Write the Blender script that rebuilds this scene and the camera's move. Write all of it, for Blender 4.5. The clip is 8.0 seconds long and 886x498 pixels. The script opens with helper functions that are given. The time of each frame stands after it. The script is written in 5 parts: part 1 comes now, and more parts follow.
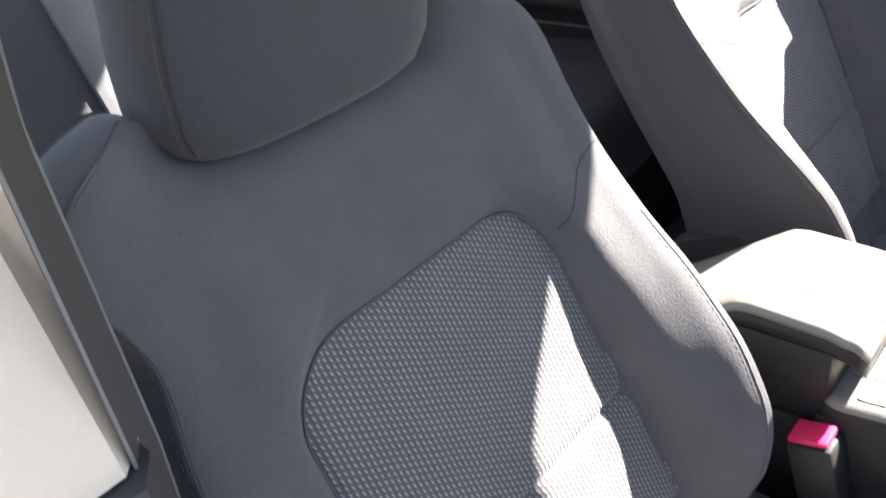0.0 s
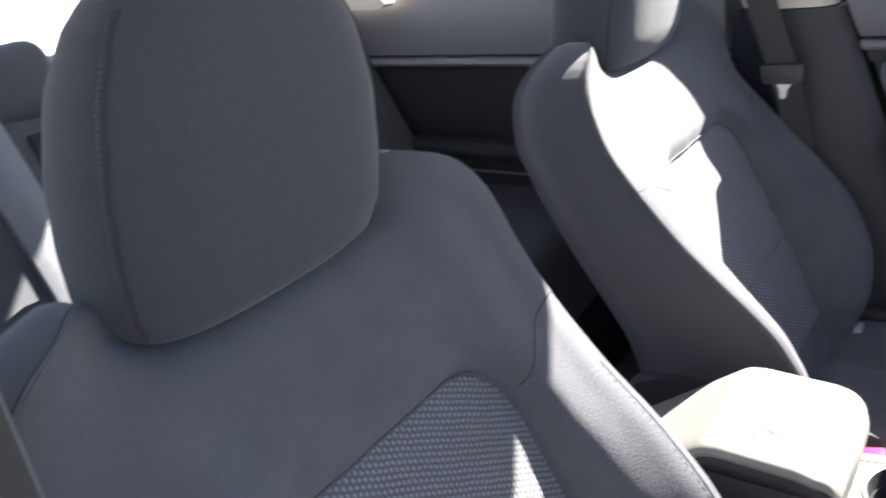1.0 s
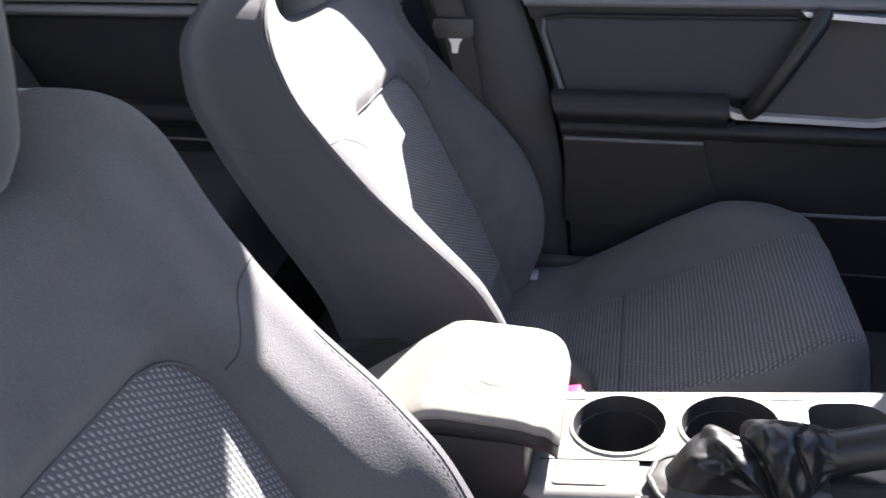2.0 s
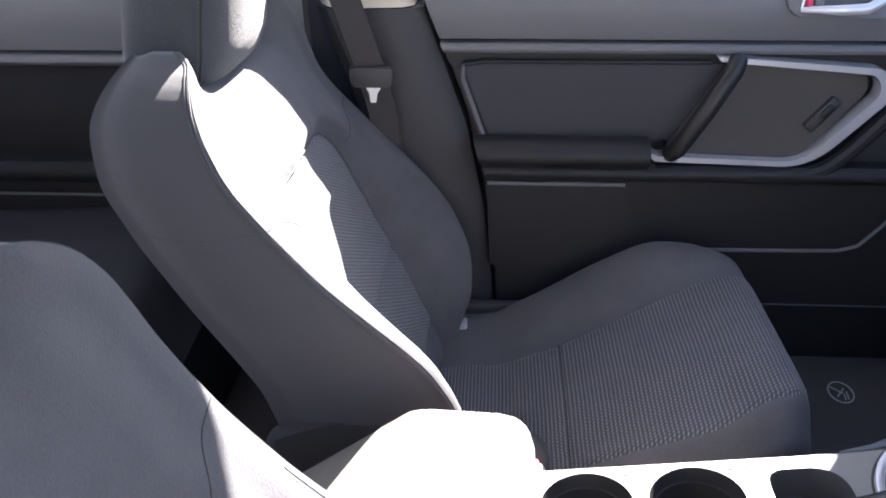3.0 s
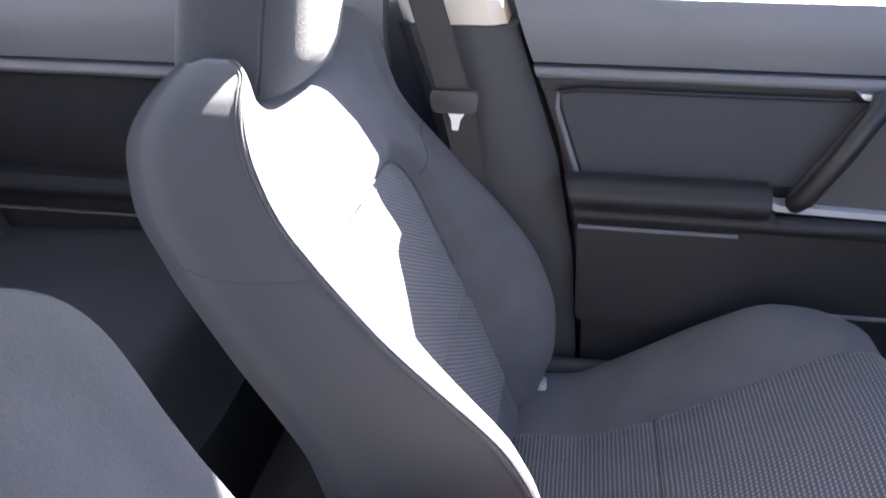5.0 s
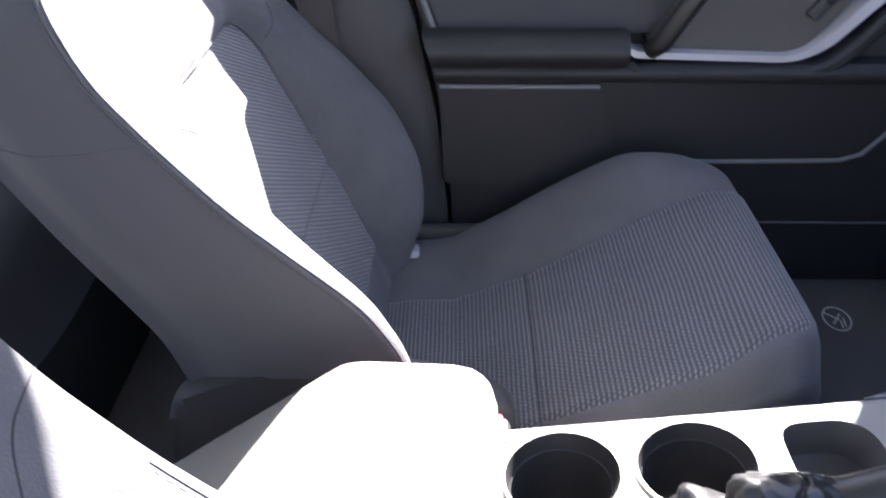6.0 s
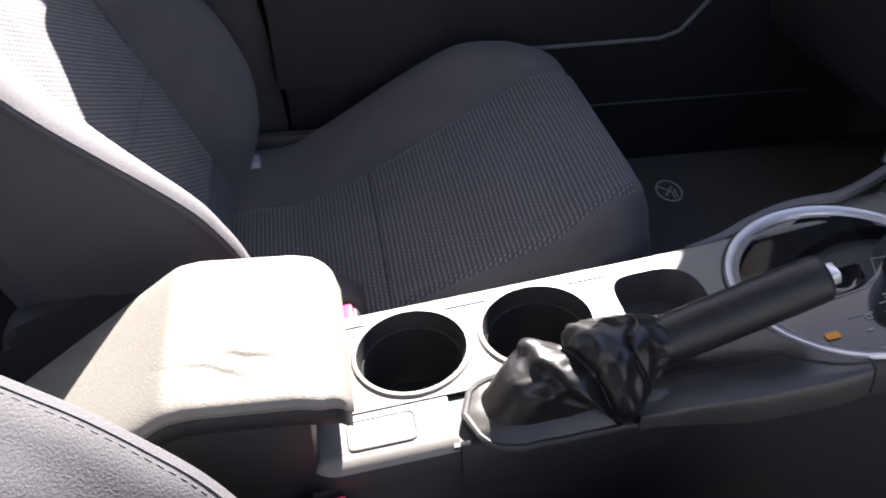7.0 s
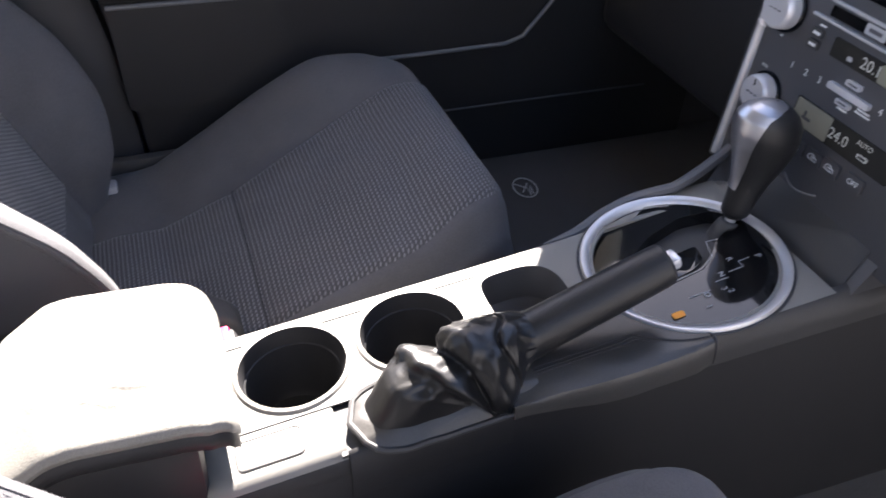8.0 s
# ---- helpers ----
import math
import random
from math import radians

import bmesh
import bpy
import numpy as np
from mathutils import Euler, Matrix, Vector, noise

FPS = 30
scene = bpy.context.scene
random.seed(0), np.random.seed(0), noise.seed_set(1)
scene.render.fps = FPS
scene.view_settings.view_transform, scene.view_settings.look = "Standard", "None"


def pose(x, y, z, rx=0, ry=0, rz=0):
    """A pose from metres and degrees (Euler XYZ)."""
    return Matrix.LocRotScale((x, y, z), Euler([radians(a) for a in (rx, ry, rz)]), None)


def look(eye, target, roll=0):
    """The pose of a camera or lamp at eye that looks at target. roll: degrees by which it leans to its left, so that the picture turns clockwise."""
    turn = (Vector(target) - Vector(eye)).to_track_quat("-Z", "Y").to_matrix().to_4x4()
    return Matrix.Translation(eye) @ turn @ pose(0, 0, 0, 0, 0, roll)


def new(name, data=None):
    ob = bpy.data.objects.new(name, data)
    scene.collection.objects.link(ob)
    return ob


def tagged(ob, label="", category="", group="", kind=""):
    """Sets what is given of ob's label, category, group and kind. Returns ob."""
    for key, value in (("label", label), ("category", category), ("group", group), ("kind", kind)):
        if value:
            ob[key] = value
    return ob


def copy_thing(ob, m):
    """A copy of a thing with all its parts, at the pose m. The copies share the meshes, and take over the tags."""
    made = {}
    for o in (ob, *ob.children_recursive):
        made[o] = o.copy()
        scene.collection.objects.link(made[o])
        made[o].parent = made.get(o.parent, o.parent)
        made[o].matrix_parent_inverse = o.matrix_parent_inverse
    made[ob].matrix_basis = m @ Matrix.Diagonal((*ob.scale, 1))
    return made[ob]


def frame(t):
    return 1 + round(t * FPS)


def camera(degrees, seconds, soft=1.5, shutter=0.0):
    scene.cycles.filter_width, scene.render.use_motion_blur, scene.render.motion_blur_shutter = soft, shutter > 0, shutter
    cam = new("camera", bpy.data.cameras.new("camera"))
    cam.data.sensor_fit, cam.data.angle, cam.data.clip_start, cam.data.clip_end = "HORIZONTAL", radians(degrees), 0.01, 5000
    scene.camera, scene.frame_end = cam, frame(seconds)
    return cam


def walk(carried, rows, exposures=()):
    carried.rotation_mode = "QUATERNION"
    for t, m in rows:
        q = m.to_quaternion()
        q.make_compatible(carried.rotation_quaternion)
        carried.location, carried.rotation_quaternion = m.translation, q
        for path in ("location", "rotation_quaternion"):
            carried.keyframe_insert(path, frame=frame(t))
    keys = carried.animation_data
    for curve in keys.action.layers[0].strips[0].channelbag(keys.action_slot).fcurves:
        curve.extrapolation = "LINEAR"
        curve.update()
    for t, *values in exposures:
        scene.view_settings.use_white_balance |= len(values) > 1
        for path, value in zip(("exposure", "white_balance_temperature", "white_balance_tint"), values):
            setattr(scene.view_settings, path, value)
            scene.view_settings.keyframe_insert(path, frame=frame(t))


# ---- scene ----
cam = camera(55.8, 8.0, 1.6, 0.35)
PATH = [
    (0, (-0.757, -0.228, 0.908), (0.461, 0.96, -0.143), -8.1),
    (0.5, (-0.765, -0.215, 0.921), (0.515, 1.041, 0.035), -8.3),
    (1, (-0.752, -0.206, 0.925), (0.695, 0.932, 0.144), -8.4),
    (1.5, (-0.735, -0.166, 0.898), (0.945, 0.552, 0.083), -4.7),
    (2, (-0.692, -0.131, 0.871), (1.049, 0.273, -0.027), -1.8),
    (2.2, (-0.682, -0.121, 0.87), (1.054, 0.217, -0.038), -1.2),
    (3.3, (-0.605, -0.02, 0.956), (1.176, 0.051, 0.049), -0.3),
    (3.5, (-0.606, -0.013, 0.955), (1.192, 0.071, 0.083), -0.2),
    (4, (-0.585, -0.009, 0.958), (1.246, 0.181, 0.178), 0.3),
    (4.2, (-0.56, -0.009, 0.961), (1.253, 0.231, 0.212), 0.2),
    (5.3, (-0.46, -0.026, 0.874), (1.29, 0.242, -0.05), 0.3),
    (5.5, (-0.456, -0.036, 0.874), (1.265, 0.18, -0.122), 0.1),
    (6, (-0.455, -0.054, 0.845), (1.227, -0.03, -0.237), -0.1),
    (6.5, (-0.479, -0.066, 0.831), (1.14, -0.187, -0.336), 0.1),
    (7, (-0.478, -0.082, 0.814), (1.08, -0.361, -0.409), 0.5),
    (7.5, (-0.48, -0.078, 0.828), (1.017, -0.501, -0.43), 2.0),
    (8, (-0.493, -0.074, 0.839), (0.983, -0.66, -0.376), 3.0),
]
walk(cam, [(t, look(eye, target, roll)) for t, eye, target, roll in PATH],
     [(t, e, k, 12 if t < 1.8 else 17) for t, e, k in ((0, 3.4, 6850), (0.5, 3.36, 6750), (1.0, 3.14, 6400), (1.6, 3.0, 6400), (2.2, 3.28, 6500), (3.5, 3.64, 6550), (4.2, 3.7, 6500), (5.3, 4.1, 6350), (6.0, 3.92, 6300), (6.5, 2.98, 6550), (7.0, 2.84, 6600), (7.5, 3.12, 6650), (8.0, 3.38, 6700))])

# ---- world and sun ----
SUN = Vector((1.12, -0.40, 1.0)).normalized()
world = bpy.data.worlds.new("sky")
scene.world = world
world.use_nodes = True
wn = world.node_tree.nodes
sky = wn.new("ShaderNodeTexSky")
sky.sky_type, sky.sun_disc = "NISHITA", False
sky.sun_elevation = math.asin(SUN.z)
sky.sun_rotation = math.atan2(SUN.x, SUN.y)
sky.dust_density, sky.ozone_density = 0.8, 1.0
world.node_tree.links.new(sky.outputs[0], wn["Background"].inputs[0])
wn["Background"].inputs[1].default_value = 0.052
sun = bpy.data.lights.new("sun", "SUN")
sun.energy, sun.angle, sun.color = 5.0, radians(0.53), (1.0, 0.96, 0.88)
new("sun", sun).matrix_world = look(SUN * 5, (0, 0, 0))


# ---- materials ----
def material(name, colour, rough=0.6, metal=0.0, grain=0.0, scale=400.0, bump=0.0, stain=0.12, stain_scale=7.0, sheen=0.0, coat=0.0):
    """A surface with fine grain, slow stains and a fine relief."""
    m = bpy.data.materials.new(name)
    m.use_nodes = True
    nt = m.node_tree
    b = nt.nodes["Principled BSDF"]
    b.inputs["Roughness"].default_value, b.inputs["Metallic"].default_value = rough, metal
    b.inputs["Sheen Weight"].default_value = sheen
    b.inputs["Coat Weight"].default_value = coat
    co = nt.nodes.new("ShaderNodeTexCoord")
    fine, slow = nt.nodes.new("ShaderNodeTexNoise"), nt.nodes.new("ShaderNodeTexNoise")
    fine.inputs["Scale"].default_value, fine.inputs["Detail"].default_value = scale, 3
    slow.inputs["Scale"].default_value, slow.inputs["Detail"].default_value = stain_scale, 5
    for n in (fine, slow):
        nt.links.new(co.outputs["Object"], n.inputs["Vector"])
    total = nt.nodes.new("ShaderNodeMath")
    total.operation = "MULTIPLY_ADD"
    nt.links.new(fine.outputs[0], total.inputs[0])
    total.inputs[1].default_value, total.inputs[2].default_value = grain, 1 - grain / 2 - stain / 2
    both = nt.nodes.new("ShaderNodeMath")
    both.operation = "MULTIPLY_ADD"
    nt.links.new(slow.outputs[0], both.inputs[0])
    both.inputs[1].default_value = stain
    nt.links.new(total.outputs[0], both.inputs[2])
    mix = nt.nodes.new("ShaderNodeMix")
    mix.data_type, mix.blend_type = "RGBA", "MULTIPLY"
    mix.inputs[0].default_value = 1.0
    mix.inputs[6].default_value = (*colour, 1)
    nt.links.new(both.outputs[0], mix.inputs[7])
    nt.links.new(mix.outputs[2], b.inputs["Base Color"])
    rr = nt.nodes.new("ShaderNodeMapRange")
    rr.inputs[3].default_value, rr.inputs[4].default_value = max(0.02, rough - 0.08), min(1, rough + 0.08)
    nt.links.new(slow.outputs[0], rr.inputs[0])
    nt.links.new(rr.outputs[0], b.inputs["Roughness"])
    if bump:
        bp = nt.nodes.new("ShaderNodeBump")
        bp.inputs["Strength"].default_value, bp.inputs["Distance"].default_value = 0.6, bump
        nt.links.new(fine.outputs[0], bp.inputs["Height"])
        nt.links.new(bp.outputs[0], b.inputs["Normal"])
    return m


def ribbed(name, dark, light, pitch, dash, axis, other, lift=0.0012, length=0.36, wide=0.26):
    """A ribbed knit: light dashes in rows along one axis, with the ribs in relief."""
    m = bpy.data.materials.new(name)
    m.use_nodes = True
    nt = m.node_tree
    b = nt.nodes["Principled BSDF"]
    b.inputs["Roughness"].default_value, b.inputs["Sheen Weight"].default_value = 0.85, 0.15
    co = nt.nodes.new("ShaderNodeTexCoord")
    sep = nt.nodes.new("ShaderNodeSeparateXYZ")
    nt.links.new(co.outputs["Object"], sep.inputs[0])

    def maths(op, a, bb=None, c=None):
        n = nt.nodes.new("ShaderNodeMath")
        n.operation = op
        for i, v in enumerate((a, bb, c)):
            if v is None:
                continue
            if isinstance(v, (int, float)):
                n.inputs[i].default_value = v
            else:
                nt.links.new(v, n.inputs[i])
        return n.outputs[0]

    u, v = sep.outputs[axis], sep.outputs[other]
    wob = nt.nodes.new("ShaderNodeTexNoise")
    wob.inputs["Scale"].default_value = 45
    slow = nt.nodes.new("ShaderNodeTexNoise")
    slow.inputs["Scale"].default_value, slow.inputs["Detail"].default_value = 11, 5
    yarn = nt.nodes.new("ShaderNodeTexNoise")
    yarn.inputs["Scale"].default_value = 900
    for n in (wob, slow, yarn):
        nt.links.new(co.outputs["Object"], n.inputs["Vector"])
    row = maths("MULTIPLY_ADD", u, 1 / pitch, maths("MULTIPLY", wob.outputs[0], 0.22))
    shift = maths("MULTIPLY", maths("FLOOR", row), 0.5)
    along = maths("FRACT", maths("ADD", maths("MULTIPLY_ADD", v, 1 / dash, shift), maths("MULTIPLY", wob.outputs[0], 0.3)))
    off = maths("SUBTRACT", along, 0.5)
    # each dash leans a little across its rib
    across = maths("SUBTRACT", maths("MULTIPLY_ADD", off, 0.28, maths("FRACT", row)), 0.5)
    far = maths("ADD", maths("POWER", maths("DIVIDE", across, wide), 2.0), maths("POWER", maths("DIVIDE", off, length), 2.0))
    lit = maths("MINIMUM", maths("MAXIMUM", maths("MULTIPLY", maths("SUBTRACT", 1.25, far), 1.3), 0.0), 1.0)
    rib = maths("POWER", maths("ABSOLUTE", maths("SINE", maths("MULTIPLY", row, math.pi))), 1.5)
    height = maths("MULTIPLY_ADD", lit, 0.5, rib)
    mix = nt.nodes.new("ShaderNodeMix")
    mix.data_type = "RGBA"
    nt.links.new(maths("MULTIPLY", lit, maths("MULTIPLY_ADD", yarn.outputs[0], 0.8, 0.6)), mix.inputs[0])
    mix.inputs[6].default_value, mix.inputs[7].default_value = (*dark, 1), (*light, 1)
    wear = nt.nodes.new("ShaderNodeMix")
    wear.data_type, wear.blend_type = "RGBA", "MULTIPLY"
    wear.inputs[0].default_value = 1.0
    nt.links.new(mix.outputs[2], wear.inputs[6])
    nt.links.new(maths("MULTIPLY_ADD", slow.outputs[0], 0.35, 0.82), wear.inputs[7])
    nt.links.new(wear.outputs[2], b.inputs["Base Color"])
    bp = nt.nodes.new("ShaderNodeBump")
    bp.inputs["Strength"].default_value, bp.inputs["Distance"].default_value = 0.8, lift
    nt.links.new(height, bp.inputs["Height"])
    nt.links.new(bp.outputs[0], b.inputs["Normal"])
    return m


def plain(name, colour, rough=0.5, metal=0.0, glow=0.0):
    m = bpy.data.materials.new(name)
    m.use_nodes = True
    b = m.node_tree.nodes["Principled BSDF"]
    b.inputs["Base Color"].default_value = (*colour, 1)
    b.inputs["Roughness"].default_value, b.inputs["Metallic"].default_value = rough, metal
    if glow:
        b.inputs["Emission Color"].default_value = (*colour, 1)
        b.inputs["Emission Strength"].default_value = glow
    return m


FABRIC = material("seat_fabric", (0.084, 0.084, 0.093), 0.9, grain=0.55, scale=600, bump=0.0009, stain=0.5, stain_scale=20, sheen=0.10)
SIDE = material("side_fabric", (0.057, 0.058, 0.067), 0.88, grain=0.3, scale=900, bump=0.0005, stain=0.25, stain_scale=8, sheen=0.2)
RIB_BACK = ribbed("ribbed_back", (0.080, 0.081, 0.088), (0.30, 0.30, 0.31), 0.0050, 0.0054, "X", "Z", 0.0007, 0.38, 0.19)
RIB_SEAT = ribbed("ribbed_cushion", (0.056, 0.056, 0.063), (0.18, 0.18, 0.195), 0.0052, 0.0058, "Y", "X", 0.0004, 0.44, 0.22)
HEADCLOTH = material("headrest_fabric", (0.040, 0.043, 0.051), 0.9, grain=0.6, scale=520, bump=0.0012, stain=0.22, stain_scale=9, sheen=0.15)
PALE = material("pale_thread", (0.50, 0.50, 0.50), 0.8, grain=0.4, scale=1500)
BOLSTER = material("pale_bench_fabric", (0.19, 0.195, 0.21), 0.9, grain=0.3, scale=900, bump=0.0005, stain=0.25, stain_scale=8)
# bench cloth with shade put into its colour, also used for the dark armrest
BENCH_DARK_SHADED = material("dark_shaded_bench_fabric", (0.022, 0.023, 0.027), 0.9, grain=0.3, scale=900, bump=0.0005, stain=0.25, stain_scale=8)
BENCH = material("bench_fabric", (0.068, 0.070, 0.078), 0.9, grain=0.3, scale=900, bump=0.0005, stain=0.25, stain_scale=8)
STITCH = material("grey_thread", (0.085, 0.085, 0.092), 0.85, grain=0.3, scale=1500)
SEAM = material("seam", (0.03, 0.03, 0.033), 0.9, grain=0.2)
PLASTIC = material("dark_plastic", (0.046, 0.046, 0.048), 0.55, grain=0.25, scale=1200, bump=0.0004, stain=0.2)
DARKGREY = material("charcoal_plastic", (0.068, 0.069, 0.075), 0.45, grain=0.25, scale=1200, bump=0.0003, stain=0.2)
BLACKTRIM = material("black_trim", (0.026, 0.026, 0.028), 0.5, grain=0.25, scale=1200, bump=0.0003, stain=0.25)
BLACKTRIM.node_tree.nodes["Principled BSDF"].inputs["Specular IOR Level"].default_value = 0.3
DOORCLOTH = material("door_cloth", (0.052, 0.052, 0.058), 0.9, grain=0.4, scale=800, bump=0.0005, stain=0.2)
TRIM_GREY = material("grey_trim", (0.145, 0.146, 0.155), 0.55, grain=0.2, scale=1200, bump=0.0004, stain=0.15)
CONSOLE = material("console_plastic", (0.225, 0.217, 0.203), 0.5, grain=0.2, scale=1500, bump=0.0004, stain=0.12)
LEATHERETTE = material("armrest_vinyl", (0.205, 0.197, 0.180), 0.5, grain=0.45, scale=700, bump=0.0006, stain=0.2, stain_scale=14)
SLEEVE = material("sleeve_leather", (0.014, 0.014, 0.015), 0.36, grain=0.4, scale=600, bump=0.0003, stain=0.25)
BLACK = material("black_leather", (0.016, 0.016, 0.017), 0.42, grain=0.4, scale=600, bump=0.0006, stain=0.25)
GLOSS = material("gloss_black", (0.006, 0.006, 0.007), 0.03, stain=0.1)
lacquer = GLOSS.node_tree.nodes["Principled BSDF"].inputs
lacquer["Specular IOR Level"].default_value, lacquer["Coat Weight"].default_value, lacquer["Coat IOR"].default_value, lacquer["Coat Roughness"].default_value = 0.5, 0.25, 1.5, 0.02
SILVER = material("satin_silver", (0.66, 0.66, 0.68), 0.40, metal=0.6, stain=0.1)
BRIGHT = material("bright_plastic", (0.70, 0.70, 0.73), 0.25, metal=0.4, stain=0.1)
BEIGE = material("beige_trim", (0.66, 0.585, 0.48), 0.65, grain=0.15, scale=900, bump=0.0003)
PILLAR = material("pillar_plastic", (0.038, 0.038, 0.041), 0.6, grain=0.25, scale=1200, bump=0.0003, stain=0.2)
STACK = material("stack_plastic", (0.066, 0.067, 0.075), 0.42, grain=0.25, scale=1200, bump=0.0003, stain=0.2)
SATIN = material("satin_metal", (0.50, 0.50, 0.53), 0.36, metal=0.9, stain=0.15)
DIGITS = plain("display_digits", (0.55, 0.55, 0.50), 0.5)
HIDE = material("creased_leather", (0.056, 0.054, 0.052), 0.32, grain=0.4, scale=500, bump=0.0003, stain=0.3, stain_scale=20)
CARPET = material("carpet", (0.085, 0.083, 0.083), 0.95, grain=0.7, scale=700, bump=0.002, stain=0.4)
BELT = material("belt_webbing", (0.045, 0.042, 0.042), 0.7, grain=0.4, scale=1400, bump=0.0004)
# black trim darkened further, to carry the shade of the car's rear
REARTRIM_SHADED = material("shaded_rear_trim", (0.008, 0.008, 0.010), 0.8, grain=0.25, scale=1200, bump=0.0003, stain=0.25)
RECESS = material("recess_cloth", (0.075, 0.070, 0.066), 0.75, grain=0.3, scale=900, bump=0.0004, stain=0.2)
RED = material("red_plastic", (0.75, 0.03, 0.12), 0.35, stain=0.1)
WHITE = plain("white_print", (0.75, 0.76, 0.78), 0.6)
PRINT = plain("dim_print", (0.42, 0.43, 0.45), 0.6)
LCD = material("display_glass", (0.26, 0.25, 0.20), 0.2, stain=0.3, stain_scale=30)
DARKLCD = material("dark_display", (0.035, 0.033, 0.030), 0.12, stain=0.2)
HEADLINER = material("headliner", (0.42, 0.405, 0.375), 0.9, grain=0.2, scale=600)
CONCRETE = material("concrete", (0.38, 0.36, 0.33), 0.9, grain=0.3, scale=60, stain=0.35, stain_scale=0.8)
GREYWALL = material("grey_painted_wall", (0.12, 0.122, 0.13), 0.8, grain=0.3, scale=90, bump=0.001, stain=0.3, stain_scale=2)
# dark car paint, made lighter so its colour carries the haze
HAZED_PAINT = material("hazed_car_paint", (0.22, 0.22, 0.24), 0.25, coat=1.0, stain=0.1)
PAINT = material("car_paint", (0.05, 0.055, 0.075), 0.2, coat=1.0, stain=0.1)
TYRE = material("tyre_rubber", (0.02, 0.02, 0.02), 0.85, grain=0.3)
AMBER = plain("amber_print", (0.9, 0.35, 0.03), 0.5)
GLASS = bpy.data.materials.new("glass")
GLASS.use_nodes = True
gb = GLASS.node_tree.nodes["Principled BSDF"]
gb.inputs["Transmission Weight"].default_value, gb.inputs["Roughness"].default_value, gb.inputs["IOR"].default_value = 1.0, 0.0, 1.02


# ---- mesh helpers ----
def link(name, bm, mat, smooth=True, angle=35):
    me = bpy.data.meshes.new(name)
    bmesh.ops.recalc_face_normals(bm, faces=bm.faces)
    if smooth:
        for f in bm.faces:
            f.smooth = True
        for e in bm.edges:
            if len(e.link_faces) == 2 and e.calc_face_angle(0) > radians(angle):
                e.smooth = False
    bm.to_mesh(me)
    bm.free()
    me.materials.append(mat)
    return new(name, me)


def part(name, bm, mat, parent, label="", smooth=True, angle=35):
    ob = link(name, bm, mat, smooth, angle)
    ob.parent = parent
    return tagged(ob, label)


def thing(name, label, category, at=(0, 0, 0), group="", kind=""):
    ob = new(name)
    ob.location = at
    ob.empty_display_size = 0.05
    return tagged(ob, label, category, group, kind)


def lerp(table, z):
    """A smooth value from pairs."""
    if z <= table[0][0]:
        return table[0][1]
    for (a, p), (b, q) in zip(table, table[1:]):
        if z <= b:
            return p + (q - p) * (z - a) / (b - a)
    return table[-1][1]


def smooth_table(table, steps=60, times=3):
    lo, hi = table[0][0], table[-1][0]
    zs = [lo + (hi - lo) * i / steps for i in range(steps + 1)]
    vs = [lerp(table, z) for z in zs]
    for _ in range(times):
        vs = [vs[0]] + [(vs[i - 1] + 2 * vs[i] + vs[i + 1]) / 4 for i in range(1, steps)] + [vs[-1]]
    return list(zip(zs, vs))


def step(a, b, x):
    t = min(1, max(0, (x - a) / (b - a)))
    return t * t * (3 - 2 * t)


def loft(rings, cap=True, closed=True):
    bm = bmesh.new()
    rows = [[bm.verts.new(p) for p in ring] for ring in rings]
    n = len(rows[0])
    for a, b in zip(rows, rows[1:]):
        for i in range(n if closed else n - 1):
            j = (i + 1) % n
            bm.faces.new((a[i], a[j], b[j], b[i]))
    if cap:
        bm.faces.new(rows[0][::-1])
        bm.faces.new(rows[-1])
    return bm


def grid(nu, nv, f, thick=None):
    """A sheet f(u, v) of nu by nv cells; thick: a vector that gives it a second side."""
    bm = bmesh.new()
    top = [[bm.verts.new(f(i / nu, j / nv)) for i in range(nu + 1)] for j in range(nv + 1)]
    for j in range(nv):
        for i in range(nu):
            bm.faces.new((top[j][i], top[j][i + 1], top[j + 1][i + 1], top[j + 1][i]))
    if thick is not None:
        d = Vector(thick)
        low = [[bm.verts.new(v.co + d) for v in row] for row in top]
        for j in range(nv):
            for i in range(nu):
                bm.faces.new((low[j][i], low[j + 1][i], low[j + 1][i + 1], low[j][i + 1]))
        rim = [(j, 0) for j in range(nv)] + [(nv, i) for i in range(nu)] + [(j, nu) for j in range(nv, 0, -1)] + [(0, i) for i in range(nu, 0, -1)]
        for (a, b), (c, d2) in zip(rim, rim[1:] + rim[:1]):
            bm.faces.new((top[a][b], top[c][d2], low[c][d2], low[a][b]))
    return bm


def tube(points, radius, sides=8, flat=1.0):
    """A tube along points, round or flattened."""
    pts = [Vector(p) for p in points]
    rings = []
    side = None
    for i, p in enumerate(pts):
        d = (pts[min(i + 1, len(pts) - 1)] - pts[max(i - 1, 0)]).normalized()
        ref = side if side else (Vector((0, 0, 1)) if abs(d.z) < 0.9 else Vector((1, 0, 0)))
        a = (ref - d * ref.dot(d)).normalized()
        side = a
        b = d.cross(a)
        r = radius(i / (len(pts) - 1)) if callable(radius) else radius
        rings.append([p + (a * math.cos(k * 2 * math.pi / sides) + b * math.sin(k * 2 * math.pi / sides) * flat) * r for k in range(sides)])
    return loft(rings)


